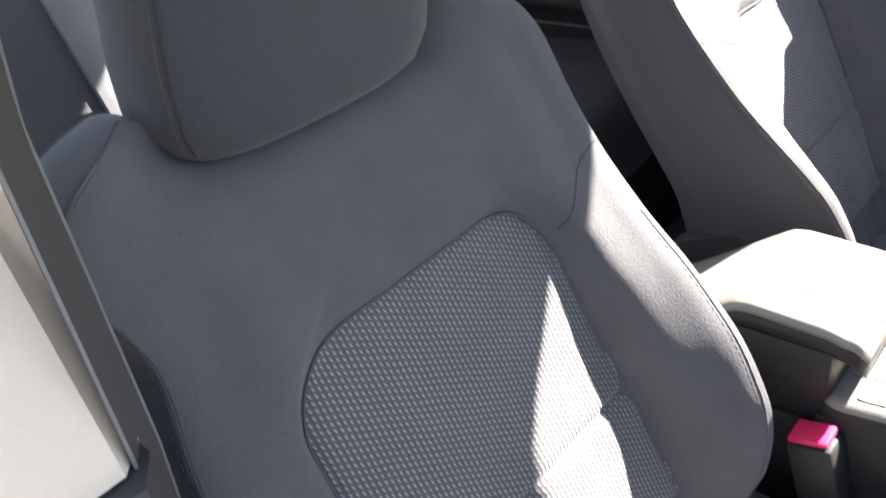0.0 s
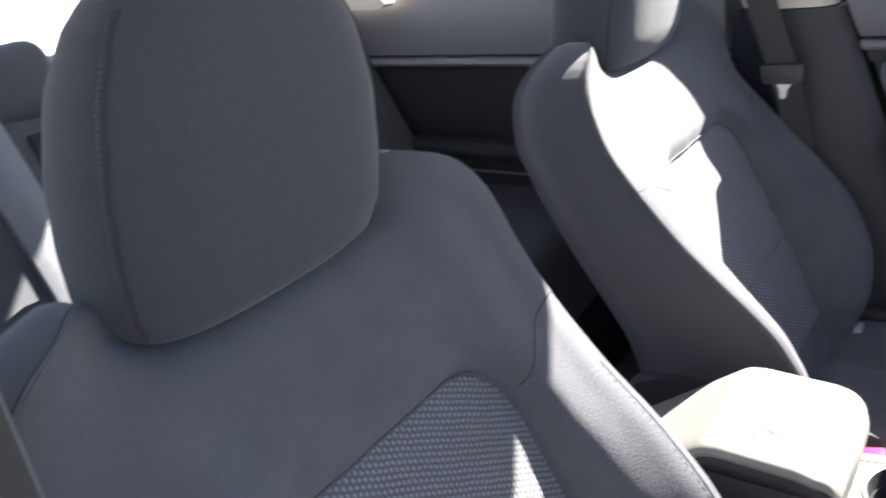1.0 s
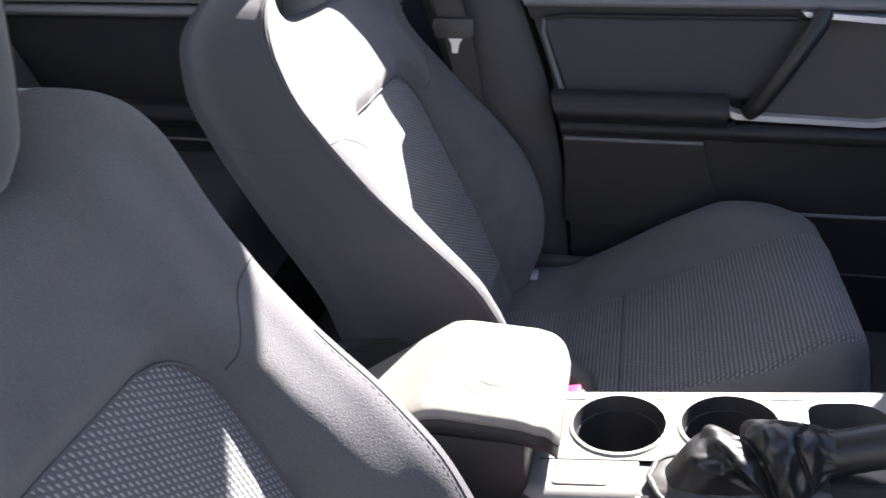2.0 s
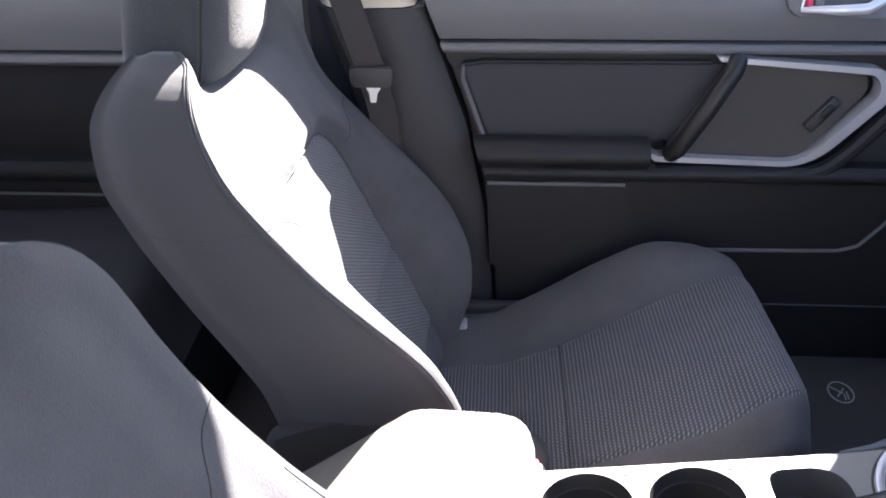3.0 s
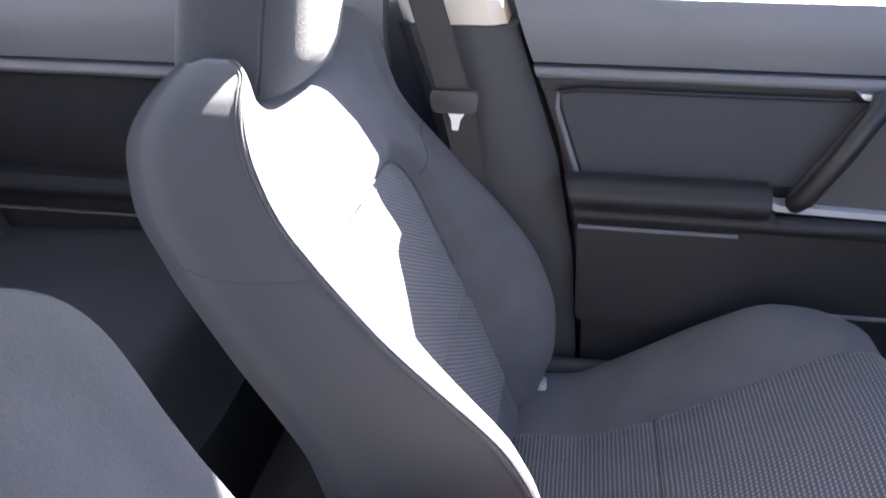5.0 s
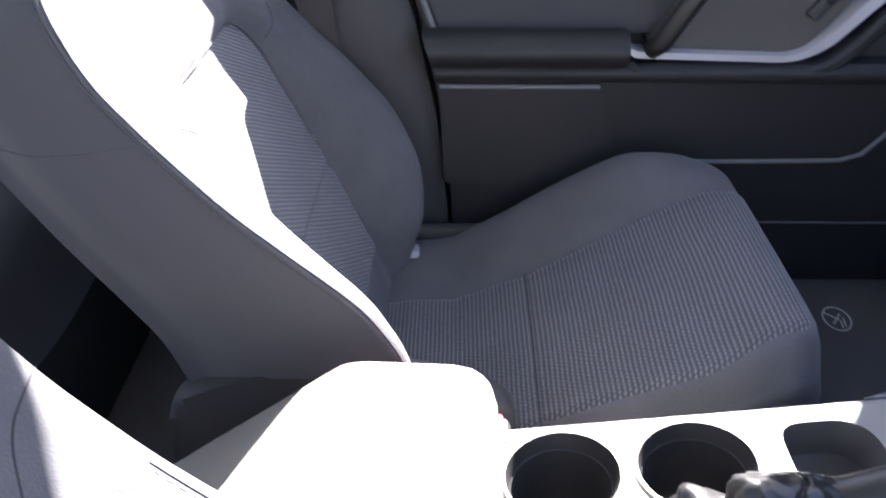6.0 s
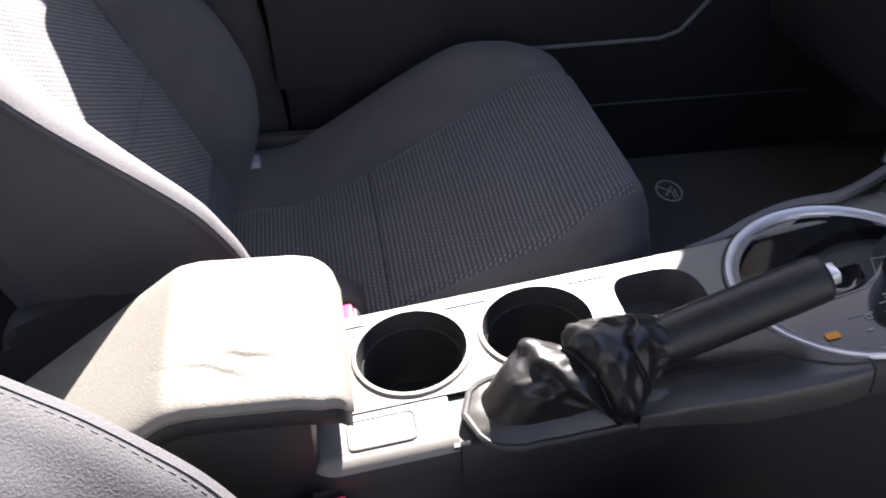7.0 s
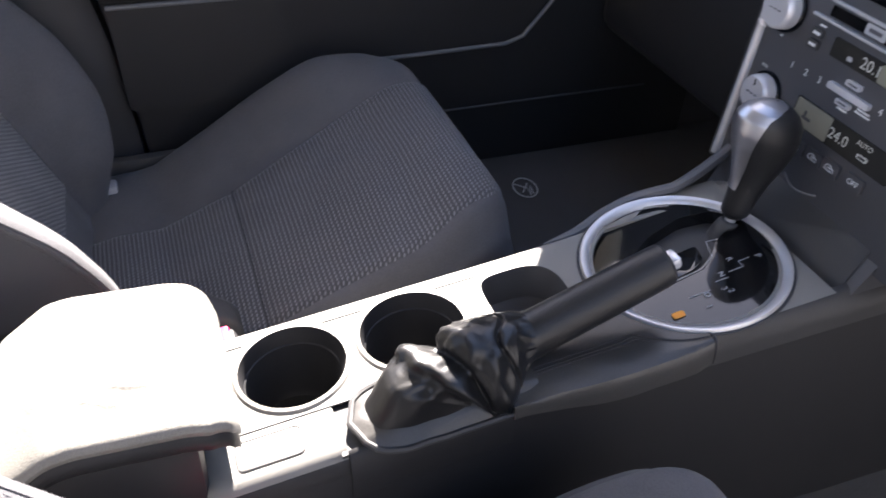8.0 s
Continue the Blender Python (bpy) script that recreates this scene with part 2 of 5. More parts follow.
def box(x0, x1, y0, y1, z0, z1, r=0.004, seg=2):
    bm = bmesh.new()
    bmesh.ops.create_cube(bm, size=1, matrix=Matrix.LocRotScale(((x0 + x1) / 2, (y0 + y1) / 2, (z0 + z1) / 2), None, (x1 - x0, y1 - y0, z1 - z0)))
    if r:
        bmesh.ops.bevel(bm, geom=bm.edges[:], offset=r, segments=seg, affect="EDGES", profile=0.5)
    return bm


def prism(outline, axis, lo, hi, r=0.0, seg=2):
    """An outline of pairs pushed out along an axis from lo to hi, with its rims rounded."""
    bm = bmesh.new()

    def p3(a, b, c):
        return {"x": (c, a, b), "y": (a, c, b), "z": (a, b, c)}[axis]

    low = [bm.verts.new(p3(a, b, lo)) for a, b in outline]
    high = [bm.verts.new(p3(a, b, hi)) for a, b in outline]
    n = len(outline)
    f1 = bm.faces.new(low[::-1])
    f2 = bm.faces.new(high)
    for i in range(n):
        bm.faces.new((low[i], low[(i + 1) % n], high[(i + 1) % n], high[i]))
    if r:
        bmesh.ops.bevel(bm, geom=[e for f in (f1, f2) for e in f.edges], offset=r, segments=seg, affect="EDGES", profile=0.5)
    return bm


def rounded(outline, r, n=5):
    """The outline with each corner turned into an arc."""
    out = []
    m = len(outline)
    for i in range(m):
        p, a, b = Vector(outline[i]), Vector(outline[i - 1]), Vector(outline[(i + 1) % m])
        rr = r[i] if isinstance(r, (list, tuple)) else r
        u, v = (a - p), (b - p)
        k = min(rr, u.length * 0.49, v.length * 0.49)
        s, e = p + u.normalized() * k, p + v.normalized() * k
        for t in range(n + 1):
            t /= n
            out.append(tuple(s * (1 - t) ** 2 + p * 2 * t * (1 - t) + e * t * t))
    return out


def frame_prism(outline, inner, axis, lo, hi, r=0.0):
    """A ring between two outlines of equal count, pushed out along an axis."""
    def p3(a, b, c):
        return {"x": (c, a, b), "y": (a, c, b), "z": (a, b, c)}[axis]
    bm = bmesh.new()
    rows = [[bm.verts.new(p3(*p, h)) for p in o] for o, h in ((outline, lo), (outline, hi), (inner, hi), (inner, lo))]
    n = len(outline)
    for k in range(4):
        a, b = rows[k], rows[(k + 1) % 4]
        for i in range(n):
            bm.faces.new((a[i], a[(i + 1) % n], b[(i + 1) % n], b[i]))
    if r:
        bmesh.ops.bevel(bm, geom=[e for e in bm.edges if e.calc_face_angle(0) > 1.0], offset=r, segments=2, affect="EDGES")
    return bm


def oval(cx, cy, rx, ry, n=48):
    return [(cx + rx * math.cos(2 * math.pi * i / n), cy + ry * math.sin(2 * math.pi * i / n)) for i in range(n)]


def disc(c, r, h, axis, n=40, bev=0.002):
    """A round piece of height h from c along axis."""
    i = "xyz".index(axis)
    flat = [k for k in range(3) if k != i]
    return prism(oval(c[flat[0]], c[flat[1]], r, r, n), axis, c[i], c[i] + h, bev)


# ---- setting: ground, floor, shell ----
bm = bmesh.new()
bmesh.ops.create_grid(bm, x_segments=2, y_segments=2, size=300, matrix=Matrix.Translation((0, 0, -0.38)))
tagged(link("ground", bm, CONCRETE, False), "sunlit pale concrete ground outside the car", "ground", kind="structure")
tagged(link("floor", box(-0.74, 0.74, -1.35, 0.95, -0.06, 0.062, 0), CARPET, False), "black carpeted car floor", "floor", kind="structure")
# unseen wall added to cut the light entering on the driver side
tagged(link("wall_outside", box(-1.75, -1.6, -2.4, 2.2, -0.38, 1.15, 0.01), GREYWALL, False), "unseen grey wall added beside the car to dim light from the driver side", "wall", kind="structure")
# ---- front seats ----
HALF = smooth_table([(0.18, 0.205), (0.30, 0.226), (0.45, 0.244), (0.55, 0.244), (0.61, 0.248), (0.655, 0.245), (0.682, 0.233), (0.702, 0.212), (0.716, 0.186), (0.729, 0.150), (0.738, 0.080)])
EDGE = smooth_table([(0.18, 0.01), (0.25, -0.014), (0.30, -0.014), (0.335, -0.004), (0.387, 0.025), (0.438, 0.074), (0.494, 0.133), (0.553, 0.182), (0.611, 0.223), (0.665, 0.245), (0.705, 0.259), (0.738, 0.272), (0.762, 0.295)])
REAR = smooth_table([(0.18, 0.19), (0.333, 0.225), (0.388, 0.254), (0.462, 0.295), (0.531, 0.335), (0.596, 0.362), (0.669, 0.364), (0.71, 0.345), (0.746, 0.315), (0.762, 0.30)])
MID = smooth_table([(0.18, 0.035), (0.25, 0.066), (0.373, 0.126), (0.497, 0.187), (0.6, 0.237), (0.66, 0.263), (0.7, 0.274), (0.74, 0.286), (0.762, 0.297)])
PANEL_TOP = 0.546


def panel_half(z):
    """Half the width of the ribbed panel in the backrest."""
    return 0.154 + 0.012 * (PANEL_TOP - z) / 0.3


CORNER = 0.066


def panel_gap(x, z):
    """How far a place on the backrest lies outside the ribbed panel's rounded outline."""
    px, pz = abs(x) - (panel_half(z) - CORNER), z - (PANEL_TOP - CORNER)
    return math.hypot(max(px, 0), max(pz, 0)) + min(max(px, pz), 0) - CORNER


def back_front(x, z):
    """The depth of the backrest's front face."""
    a, w, ye, yc = abs(x), lerp(HALF, z), lerp(EDGE, z), lerp(MID, z)
    up = step(0.515, 0.66, z)
    c = panel_half(z)
    start = c * 0.97 * (1 - up)
    t = max(0.0, (a - start) / (w - start))
    # the bolster swells out of the panel's edge and is still rising where its seam ends it
    firm = 0.45 if x > 0 else -0.12
    swell = (firm * t + (1 - firm) * t * (2 - t)) * step(0, 0.12, t) * (1 - up) + t ** 1.8 * up
    y = yc + (ye - 0.002 - yc) * swell - 0.004 * (1 - up) + (0.007 - 0.004 * up) * max(0.0, (a - w + 0.028) / 0.028) ** 2
    y -= 0.015 * step(-0.004, 0.026, panel_gap(x, z)) * step(0.70, 0.58, z) * (1 - step(c, w - 0.03, a))
    y += 0.045 * step(0.645, 0.72, z) * step(0.190, 0.105, a)
    y += 0.0016 * noise.noise(Vector((x * 14, z * 11, 3))) + 0.0006 * noise.noise(Vector((x * 45, z * 38, 7)))
    return y + 0.007 * step(0.005, -0.010, panel_gap(x, z)) * step(0.30, 0.42, z)


def back_ring(z):
    w, yr = lerp(HALF, z), lerp(REAR, z)
    pts = []
    n = 84
    for i in range(n + 1):
        s = -1 + 2 * i / n
        x = w * (0.75 * s + 0.25 * math.sin(s * math.pi / 2))
        pts.append((x, back_front(x, z), z))
    ye = back_front(w, z)
    for t in (0.06, 0.2, 0.4, 0.6, 0.75, 0.87, 0.95):
        pts.append((w * (1.0 + 0.012 * math.sin(t * math.pi)) - 0.02 * step(0.6, 1, t), ye + (yr - ye) * t, z))
    for t in (0.93, 0.8, 0.5, 0.2, -0.2, -0.5, -0.8, -0.93):
        pts.append((w * t, yr + 0.004 * (1 - t * t), z))
    for t in (0.95, 0.87, 0.75, 0.6, 0.4, 0.2, 0.06):
        pts.append((-w * (1.0 + 0.012 * math.sin(t * math.pi)) + 0.02 * step(0.6, 1, t), ye + (yr - ye) * t, z))
    return pts


CUSH_TOP = smooth_table([(-0.452, 0.24), (-0.447, 0.28), (-0.434, 0.318), (-0.405, 0.344), (-0.36, 0.353), (-0.30, 0.338), (-0.22, 0.304), (-0.14, 0.266), (0.0, 0.205), (0.12, 0.16)])
CUSH_HALF = smooth_table([(-0.452, 0.165), (-0.44, 0.19), (-0.405, 0.215), (-0.33, 0.232), (-0.2, 0.240), (0.0, 0.230), (0.12, 0.205)])


def cush_z(x, y, side):
    """The cushion's top: a low ribbed middle, a low inner edge and a raised bolster on the door side."""
    a, w = abs(x), lerp(CUSH_HALF, y)
    fore = step(-0.46, -0.31, y)
    z = max(lerp(CUSH_TOP, y) - 0.044 * fore, 0.185 - 0.2 * max(0, y))
    o = x * side
    z += (0.062 * step(-0.45, -0.26, y) - 0.010) * step(0.075, w - 0.055, o) * step(-0.45, -0.36, y) * (1 - 0.85 * min(1.0, max(0.0, (y + 0.33) / 0.30)))
    z -= 0.012 * fore * step(0.06, 0.19, -o)
    z += 0.0016 * noise.noise(Vector((x * 14, y * 12, 5)))
    return z - 0.040 * step(w - 0.045, w, a) ** 2


def cush_ring(y, side):
    w = lerp(CUSH_HALF, y)
    pts = []
    n = 60
    for i in range(n + 1):
        s = -1 + 2 * i / n
        x = w * (0.7 * s + 0.3 * math.sin(s * math.pi / 2))
        pts.append((x, y, cush_z(x, y, side)))
    zt = cush_z(w, y, side)
    for t in (0.15, 0.5, 0.85, 1.0):
        pts.append((w + 0.006 * math.sin(t * 3), y, zt + (0.14 - zt) * t))
    zt = cush_z(-w, y, side)
    for t in (1.0, 0.85, 0.5, 0.15):
        pts.append((-w - 0.006 * math.sin(t * 3), y, zt + (0.14 - zt) * t))
    return pts


def stitches(points, size, mat, parent, offset):
    """A dashed line of thread as one part."""
    bm = bmesh.new()
    for a, b in zip(points[::2], points[1::2]):
        a, b = Vector(a), Vector(b)
        mid, d = (a + b) / 2 + Vector(offset), b - a
        q = d.to_track_quat("X", "Z")
        bmesh.ops.create_cube(bm, size=1, matrix=Matrix.LocRotScale(mid, q, (d.length * 1.1, size, size)))
    return part("stitching", bm, mat, parent, "stitched thread", False)


def head_ring(z, top):
    """A ring of the headrest: broad front, rounded corners, narrower rear."""
    t = (z - 0.668) / (top - 0.668)
    w = lerp([(0, 0.108), (0.03, 0.121), (0.12, 0.132), (0.3, 0.135), (0.5, 0.132), (0.7, 0.120), (0.85, 0.100), (0.95, 0.075), (1, 0.045)], t)
    d = lerp([(0, 0.046), (0.04, 0.057), (0.15, 0.063), (0.5, 0.061), (0.75, 0.053), (0.9, 0.040), (1, 0.016)], t)
    yc = 0.325 - 0.040 * t
    pts = []
    for i in range(48):
        a = 2 * math.pi * i / 48
        c, s = math.cos(a), math.sin(a)
        x = w * math.copysign(abs(c) ** 0.5, c)
        y = d * math.copysign(abs(s) ** 0.55, s)
        y -= 0.006 * (1 - (x / w) ** 2) * (1 if s < 0 else 0)
        x *= 1 - 0.10 * max(0, y / d)
        pts.append((x, yc + y, z))
    return pts


def settle_back(x, z, side):
    """The backrest is drawn in near the cushion on the door side, and dips under the headrest between two horns."""
    if x * side > 0:
        x *= 1 - 0.11 * math.exp(-((z - 0.60) / 0.05) ** 2) - 0.04 * step(0.50, 0.38, z) - 0.24 * step(0.42, 0.23, z)
    return x, z - 0.046 * step(0.158, 0.104, abs(x)) * step(0.655, 0.735, z)


def front_seat(at, label, side):
    seat = thing("car_seat", label, "car seat", at, "front seats")
    zs = [0.18 + (0.738 - 0.18) * (1 - (1 - i / 130) ** 1.25) for i in range(131)]
    back = part("backrest", loft([back_ring(z) for z in zs]), FABRIC, seat, angle=60)
    back.data.materials.append(SIDE)
    for p in back.data.polygons:
        if p.center.y > back_front(p.center.x, p.center.z) + 0.004:
            p.material_index = 1

    def on_panel(u, v):
        z = 0.235 + (PANEL_TOP - 0.235) * v
        pz = max(0, z - PANEL_TOP + CORNER)
        w = panel_half(z) - CORNER + math.sqrt(max(0, CORNER * CORNER - pz * pz))
        x = w * (2 * u - 1)
        rim = min(u, 1 - u, (1 - v) * 1.2) * 2
        return (x, back_front(x, z) + 0.003 - 0.007 * step(0, 0.07, rim) + 0.0045 * math.exp(-((z - 0.348) / 0.0045) ** 2), z)

    panel = part("ribbed_panel", grid(60, 90, on_panel), RIB_BACK, back, "ribbed grey knit panel")
    outline = [on_panel(0.008, j / 60) for j in range(61)] + [on_panel(i / 40, 1) for i in range(1, 40)] + [on_panel(0.992, 1 - j / 60) for j in range(61)]
    part("seam", tube([(x, y - 0.0042, z) for x, y, z in outline], 0.0014, 6), STITCH, back)
    for sg in (-1, 1):
        run = []
        for k in range(15):
            t = k / 14
            z = 0.508 + 0.052 * (1 - (1 - t) ** 2.5)
            x = sg * (0.158 + (lerp(HALF, z) - 0.158) * t)
            run.append((x, back_front(x, z) + 0.0002, z))
        # paler colour on one side imitates sun washing out the seam
        part("seam", tube(run, 0.0008, 6), SEAM if sg > 0 else STITCH, back)
        pipe, line = [], []
        for k in range(161):
            z = 0.21 + (0.725 - 0.21) * k / 160
            w = lerp(HALF, z)
            pipe.append((sg * (w + 0.0004), back_front(w, z) + 0.0036, z))
            if z < 0.60:
                line.append((sg * (w + 0.0030), back_front(w, z) + 0.0095, z))
        ridge = [(sg * (abs(x) - 0.0075), back_front(abs(x) - 0.0075, z) - 0.0001, z) for x, y, z in pipe if z < 0.50]
        part("seam_ridge", tube(ridge, 0.0008, 6), FABRIC, back)
        stitches([(sg * (abs(x) - 0.0112), back_front(abs(x) - 0.0112, z) + 0.0001, z) for x, y, z in pipe if z < 0.50], 0.0007, STITCH, back, (0, 0, 0))
        part("piping", tube(pipe, 0.0019, 6), FABRIC, back)
        part("seam", tube([(x + sg * 0.0012, y + 0.0032, z) for x, y, z in pipe], 0.0009, 6), STITCH, back)
        stitches(line, 0.0009, STITCH, back, (0, 0, 0))

        def flank_point(t, z):
            w, yf = lerp(HALF, z), back_front(lerp(HALF, z), z)
            return (sg * (w * (1.0 + 0.012 * math.sin(t * math.pi)) - 0.02 * step(0.6, 1, t) + 0.0003), yf + (lerp(REAR, z) - yf) * t, z)

        part("seam", tube([flank_point(0.03 + 0.9 * k / 16, 0.556 - 0.010 * math.sin(k / 16 * 2.2)) for k in range(17)], 0.0006, 6), STITCH, back)
        part("seam", tube([flank_point(0.97, 0.30 + 0.40 * k / 40) for k in range(41)], 0.0006, 6), STITCH, back)
    for ob in (back, *back.children):
        for v in ob.data.vertices:
            v.co.x, v.co.z = settle_back(v.co.x, v.co.z, side)
    top = 0.915
    hz = [0.668 + (top - 0.668) * (1 - (1 - i / 34) ** 1.4) for i in range(35)]
    head = part("headrest", loft([head_ring(z, top) for z in hz]), HEADCLOTH, seat, angle=60)
    for sg in (-1, 1):
        run = []
        for k in range(120):
            z = 0.674 + (0.895 - 0.674) * k / 119
            ring = head_ring(z, top)
            p = min(ring, key=lambda q: abs(q[0] - sg * 0.93 * max(abs(r[0]) for r in ring)) + (0 if q[1] < 0.325 - 0.04 * (z - 0.668) / 0.247 else 1))
            run.append((p[0], p[1] - 0.0004, p[2]))
        run = [tuple(sum(c) / 9 for c in zip(*run[max(0, min(len(run) - 9, i - 4)):max(0, min(len(run) - 9, i - 4)) + 9])) for i in range(len(run))]
        part("seam", tube(run, 0.0013, 6), SEAM, head)
        stitches([(x + sg * 0.004, y + 0.003, z) for x, y, z in run], 0.0008, STITCH, head, (0, -0.0005, 0))
    ys = [-0.452 + 0.572 * ((i / 50) ** 1.5) for i in range(51)]
    cushion = part("cushion", loft([cush_ring(y, side) for y in ys]), FABRIC, seat, angle=60)

    def on_cushion(u, v):
        y = 0.06 - 0.508 * (1 - (1 - v) ** 1.6)
        inner, outer = 0.206 - 0.022 * step(-0.30, -0.40, y) - 0.04 * step(-0.40, -0.45, y), 0.062 + 0.046 * step(-0.13, -0.40, y)
        if side < 0:
            inner -= 0.07 * step(-0.33, -0.42, y)
        x = side * (-inner + (inner + outer) * u)
        rim = min(u * 1.6, (1 - u) * 1.6) * 2
        return (x, y - 0.002 * step(-0.42, -0.448, y), cush_z(x, y, side) - 0.003 + 0.007 * step(0, 0.12, rim) - 0.003 * math.exp(-((y + 0.148) / 0.008) ** 2))

    pad = part("ribbed_cushion_panel", grid(50, 110, on_cushion), RIB_SEAT, cushion, "ribbed grey knit panel")
    rim = [on_cushion(0, j / 30) for j in range(31)] + [on_cushion(i / 20, 1) for i in range(1, 20)] + [on_cushion(1, 1 - j / 30) for j in range(31)]
    part("seam", tube([(x, y, z - 0.0002) for x, y, z in rim], 0.0012, 6), SEAM, cushion)
    cross = [(x, -0.148, cush_z(x, -0.148, side) + 0.0008) for x in [side * (-0.204 + 0.262 * k / 20) for k in range(21)]]
    part("seam", tube(cross, 0.0011, 6), SEAM, cushion)
    part("base", box(-0.19, 0.19, -0.36, 0.14, 0.09, 0.15, 0.02), PLASTIC, seat, "black plastic seat base")
    for sg in (-1, 1):
        part("rail", box(sg * 0.17 - 0.02, sg * 0.17 + 0.02, -0.38, 0.25, 0.062, 0.10, 0.004), PLASTIC, seat)
        part("side_trim", box(sg * 0.228 - 0.010, sg * 0.228 + 0.010, -0.25, 0.12, 0.11, 0.20, 0.008), PLASTIC, seat, "black plastic side cover")
    if side > 0:
        part("anchor_clip", box(0.150, 0.176, -0.006, 0.010, 0.182, 0.200, 0.004), BRIGHT, seat, "small pale plastic clip")
    flank = prism(rounded([(-0.12, 0.12), (-0.12, 0.262), (0.05, 0.312), (0.15, 0.298), (0.232, 0.262), (0.24, 0.12)], [0.01, 0.03, 0.06, 0.06, 0.02, 0.01], 6), "x", -0.228, -0.190, 0.010, 3)
    if side > 0:
        part("seat_flank", flank, PLASTIC, seat, "dark plastic seat side")
    if side < 0:
        cushion.location = (0, 0.035, 0.018)
    for ob in (back, head, cushion):
        ob.shadow_terminator_geometry_offset = 0.25
    return seat


driver = front_seat((-0.372, -0.026, 0), "dark grey cloth driver seat, its inner bolster sunlit", -1)
passenger = front_seat((0.388, 0, 0), "dark grey cloth passenger seat with a bright sun patch", 1)

# ---- centre console ----
console = thing("centre_console", "pale grey plastic centre console between the front seats", "car console")
def con_z(y):
    """The height of the console's top, which rises to the front."""
    return 0.302 + 0.125 * (-0.147 - y)


LEFT = smooth_table([(-0.70, 0.150), (-0.60, 0.116), (-0.50, 0.104), (-0.38, 0.097), (-0.05, 0.097)])
RIGHT = smooth_table([(-0.70, -0.085), (-0.50, -0.076), (-0.38, -0.076), (-0.05, -0.076)])


def console_ring(y):
    zt, l, r = con_z(y) - 0.004, lerp(LEFT, y), lerp(RIGHT, y)
    return [(r - 0.012, y, 0.0), (r - 0.010, y, zt * 0.5), (r - 0.004, y, zt - 0.03), (r, y, zt - 0.012), (r + 0.008, y, zt - 0.075), (l - 0.008, y, zt - 0.075),
            (l, y, zt - 0.012), (l + 0.004, y, zt - 0.03), (l + 0.010, y, zt * 0.5), (l + 0.012, y, 0.0)]


part("body", loft([console_ring(-0.055 - 0.95 * i / 38) for i in range(39)]), BLACKTRIM, console, "black plastic console sides", angle=30)
CUPS = [(0.036, -0.147), (0.036, -0.258)]
TRAY = (0.036, -0.372)


def square_out(cx, cy, hx, hy, a):
    c, s = math.cos(a), math.sin(a)
    k = min(hx / max(1e-6, abs(c)), hy / max(1e-6, abs(s)))
    return cx + c * k, cy + s * k


def cell(bm, cx, cy, hx, hy, hole, n=64):
    outer, inner, low = [], [], []
    for i in range(n):
        a = 2 * math.pi * (i + 0.5) / n
        x, y = square_out(cx, cy, hx, hy, a)
        outer.append(bm.verts.new((x, y, con_z(y))))
        x, y = hole(a)
        inner.append(bm.verts.new((x, y, con_z(y))))
        low.append(bm.verts.new((cx + (x - cx) * 0.985, cy + (y - cy) * 0.985, con_z(y) - 0.006)))
    for px, py in ((1, 1), (-1, 1), (-1, -1), (1, -1)):
        q = Vector((cx + px * hx, cy + py * hy, con_z(cy + py * hy)))
        min(outer, key=lambda v: (v.co - q).length).co = q
    for i in range(n):
        j = (i + 1) % n
        bm.faces.new((outer[i], outer[j], inner[j], inner[i]))
        bm.faces.new((inner[i], inner[j], low[j], low[i]))


def slab(bm, x0, x1, y0, y1, n=6):
    for i in range(n):
        a, b = y0 + (y1 - y0) * i / n, y0 + (y1 - y0) * (i + 1) / n
        bm.faces.new([bm.verts.new(p) for p in ((x0, a, con_z(a)), (x1, a, con_z(a)), (x1, b, con_z(b)), (x0, b, con_z(b)))])


def cup_hole(c, r):
    return lambda a: (c[0] + r * math.cos(a), c[1] + r * math.sin(a))


def tray_hole(a):
    c, s = math.cos(a), math.sin(a)
    e = 0.45 if s > 0 else 0.8
    return TRAY[0] + 0.040 * math.copysign(abs(c) ** e, c), TRAY[1] + 0.038 * math.copysign(abs(s) ** e, s)


bm = bmesh.new()
for c in CUPS:
    cell(bm, c[0], c[1], 0.056, 0.0555, cup_hole(c, 0.0475))
cell(bm, TRAY[0], TRAY[1], 0.056, 0.0585, tray_hole)
slab(bm, -0.020, 0.092, -0.0915, -0.066)
bmesh.ops.remove_doubles(bm, verts=bm.verts[:], dist=0.0015)
part("top_plate", bm, CONSOLE, console, "pale grey plastic plate with cup holders", angle=30)
bm = bmesh.new()
for x0, x1, y1 in ((-0.058, -0.0530, -0.0781), (-0.0530, -0.0470, -0.0680), (-0.0470, -0.0215, -0.066)):
    slab(bm, x0, x1, -0.168, y1)
part("side_plate", bm, CONSOLE, console, "pale grey plastic plate")
part("cap", prism(rounded([(-0.057, -0.086), (-0.030, -0.086), (-0.030, -0.138), (-0.057, -0.138)], 0.005), "z", 0, 0.0005, 0.0002), CONSOLE, console, "blank switch cap").matrix_local = \
    Matrix.Translation((0, 0, con_z(-0.112) + 0.0002)) @ Matrix.Translation((0, -0.112, 0)) @ Matrix.Rotation(-math.atan(0.125), 4, "X") @ Matrix.Translation((0, 0.112, 0))
capline = rounded([(-0.0580, -0.085), (-0.0290, -0.085), (-0.0290, -0.139), (-0.0580, -0.139)], 0.006)
part("groove", tube([(x, y, con_z(y) + 0.0003) for x, y in capline + capline[:1]], 0.0007, 6), PLASTIC, console)
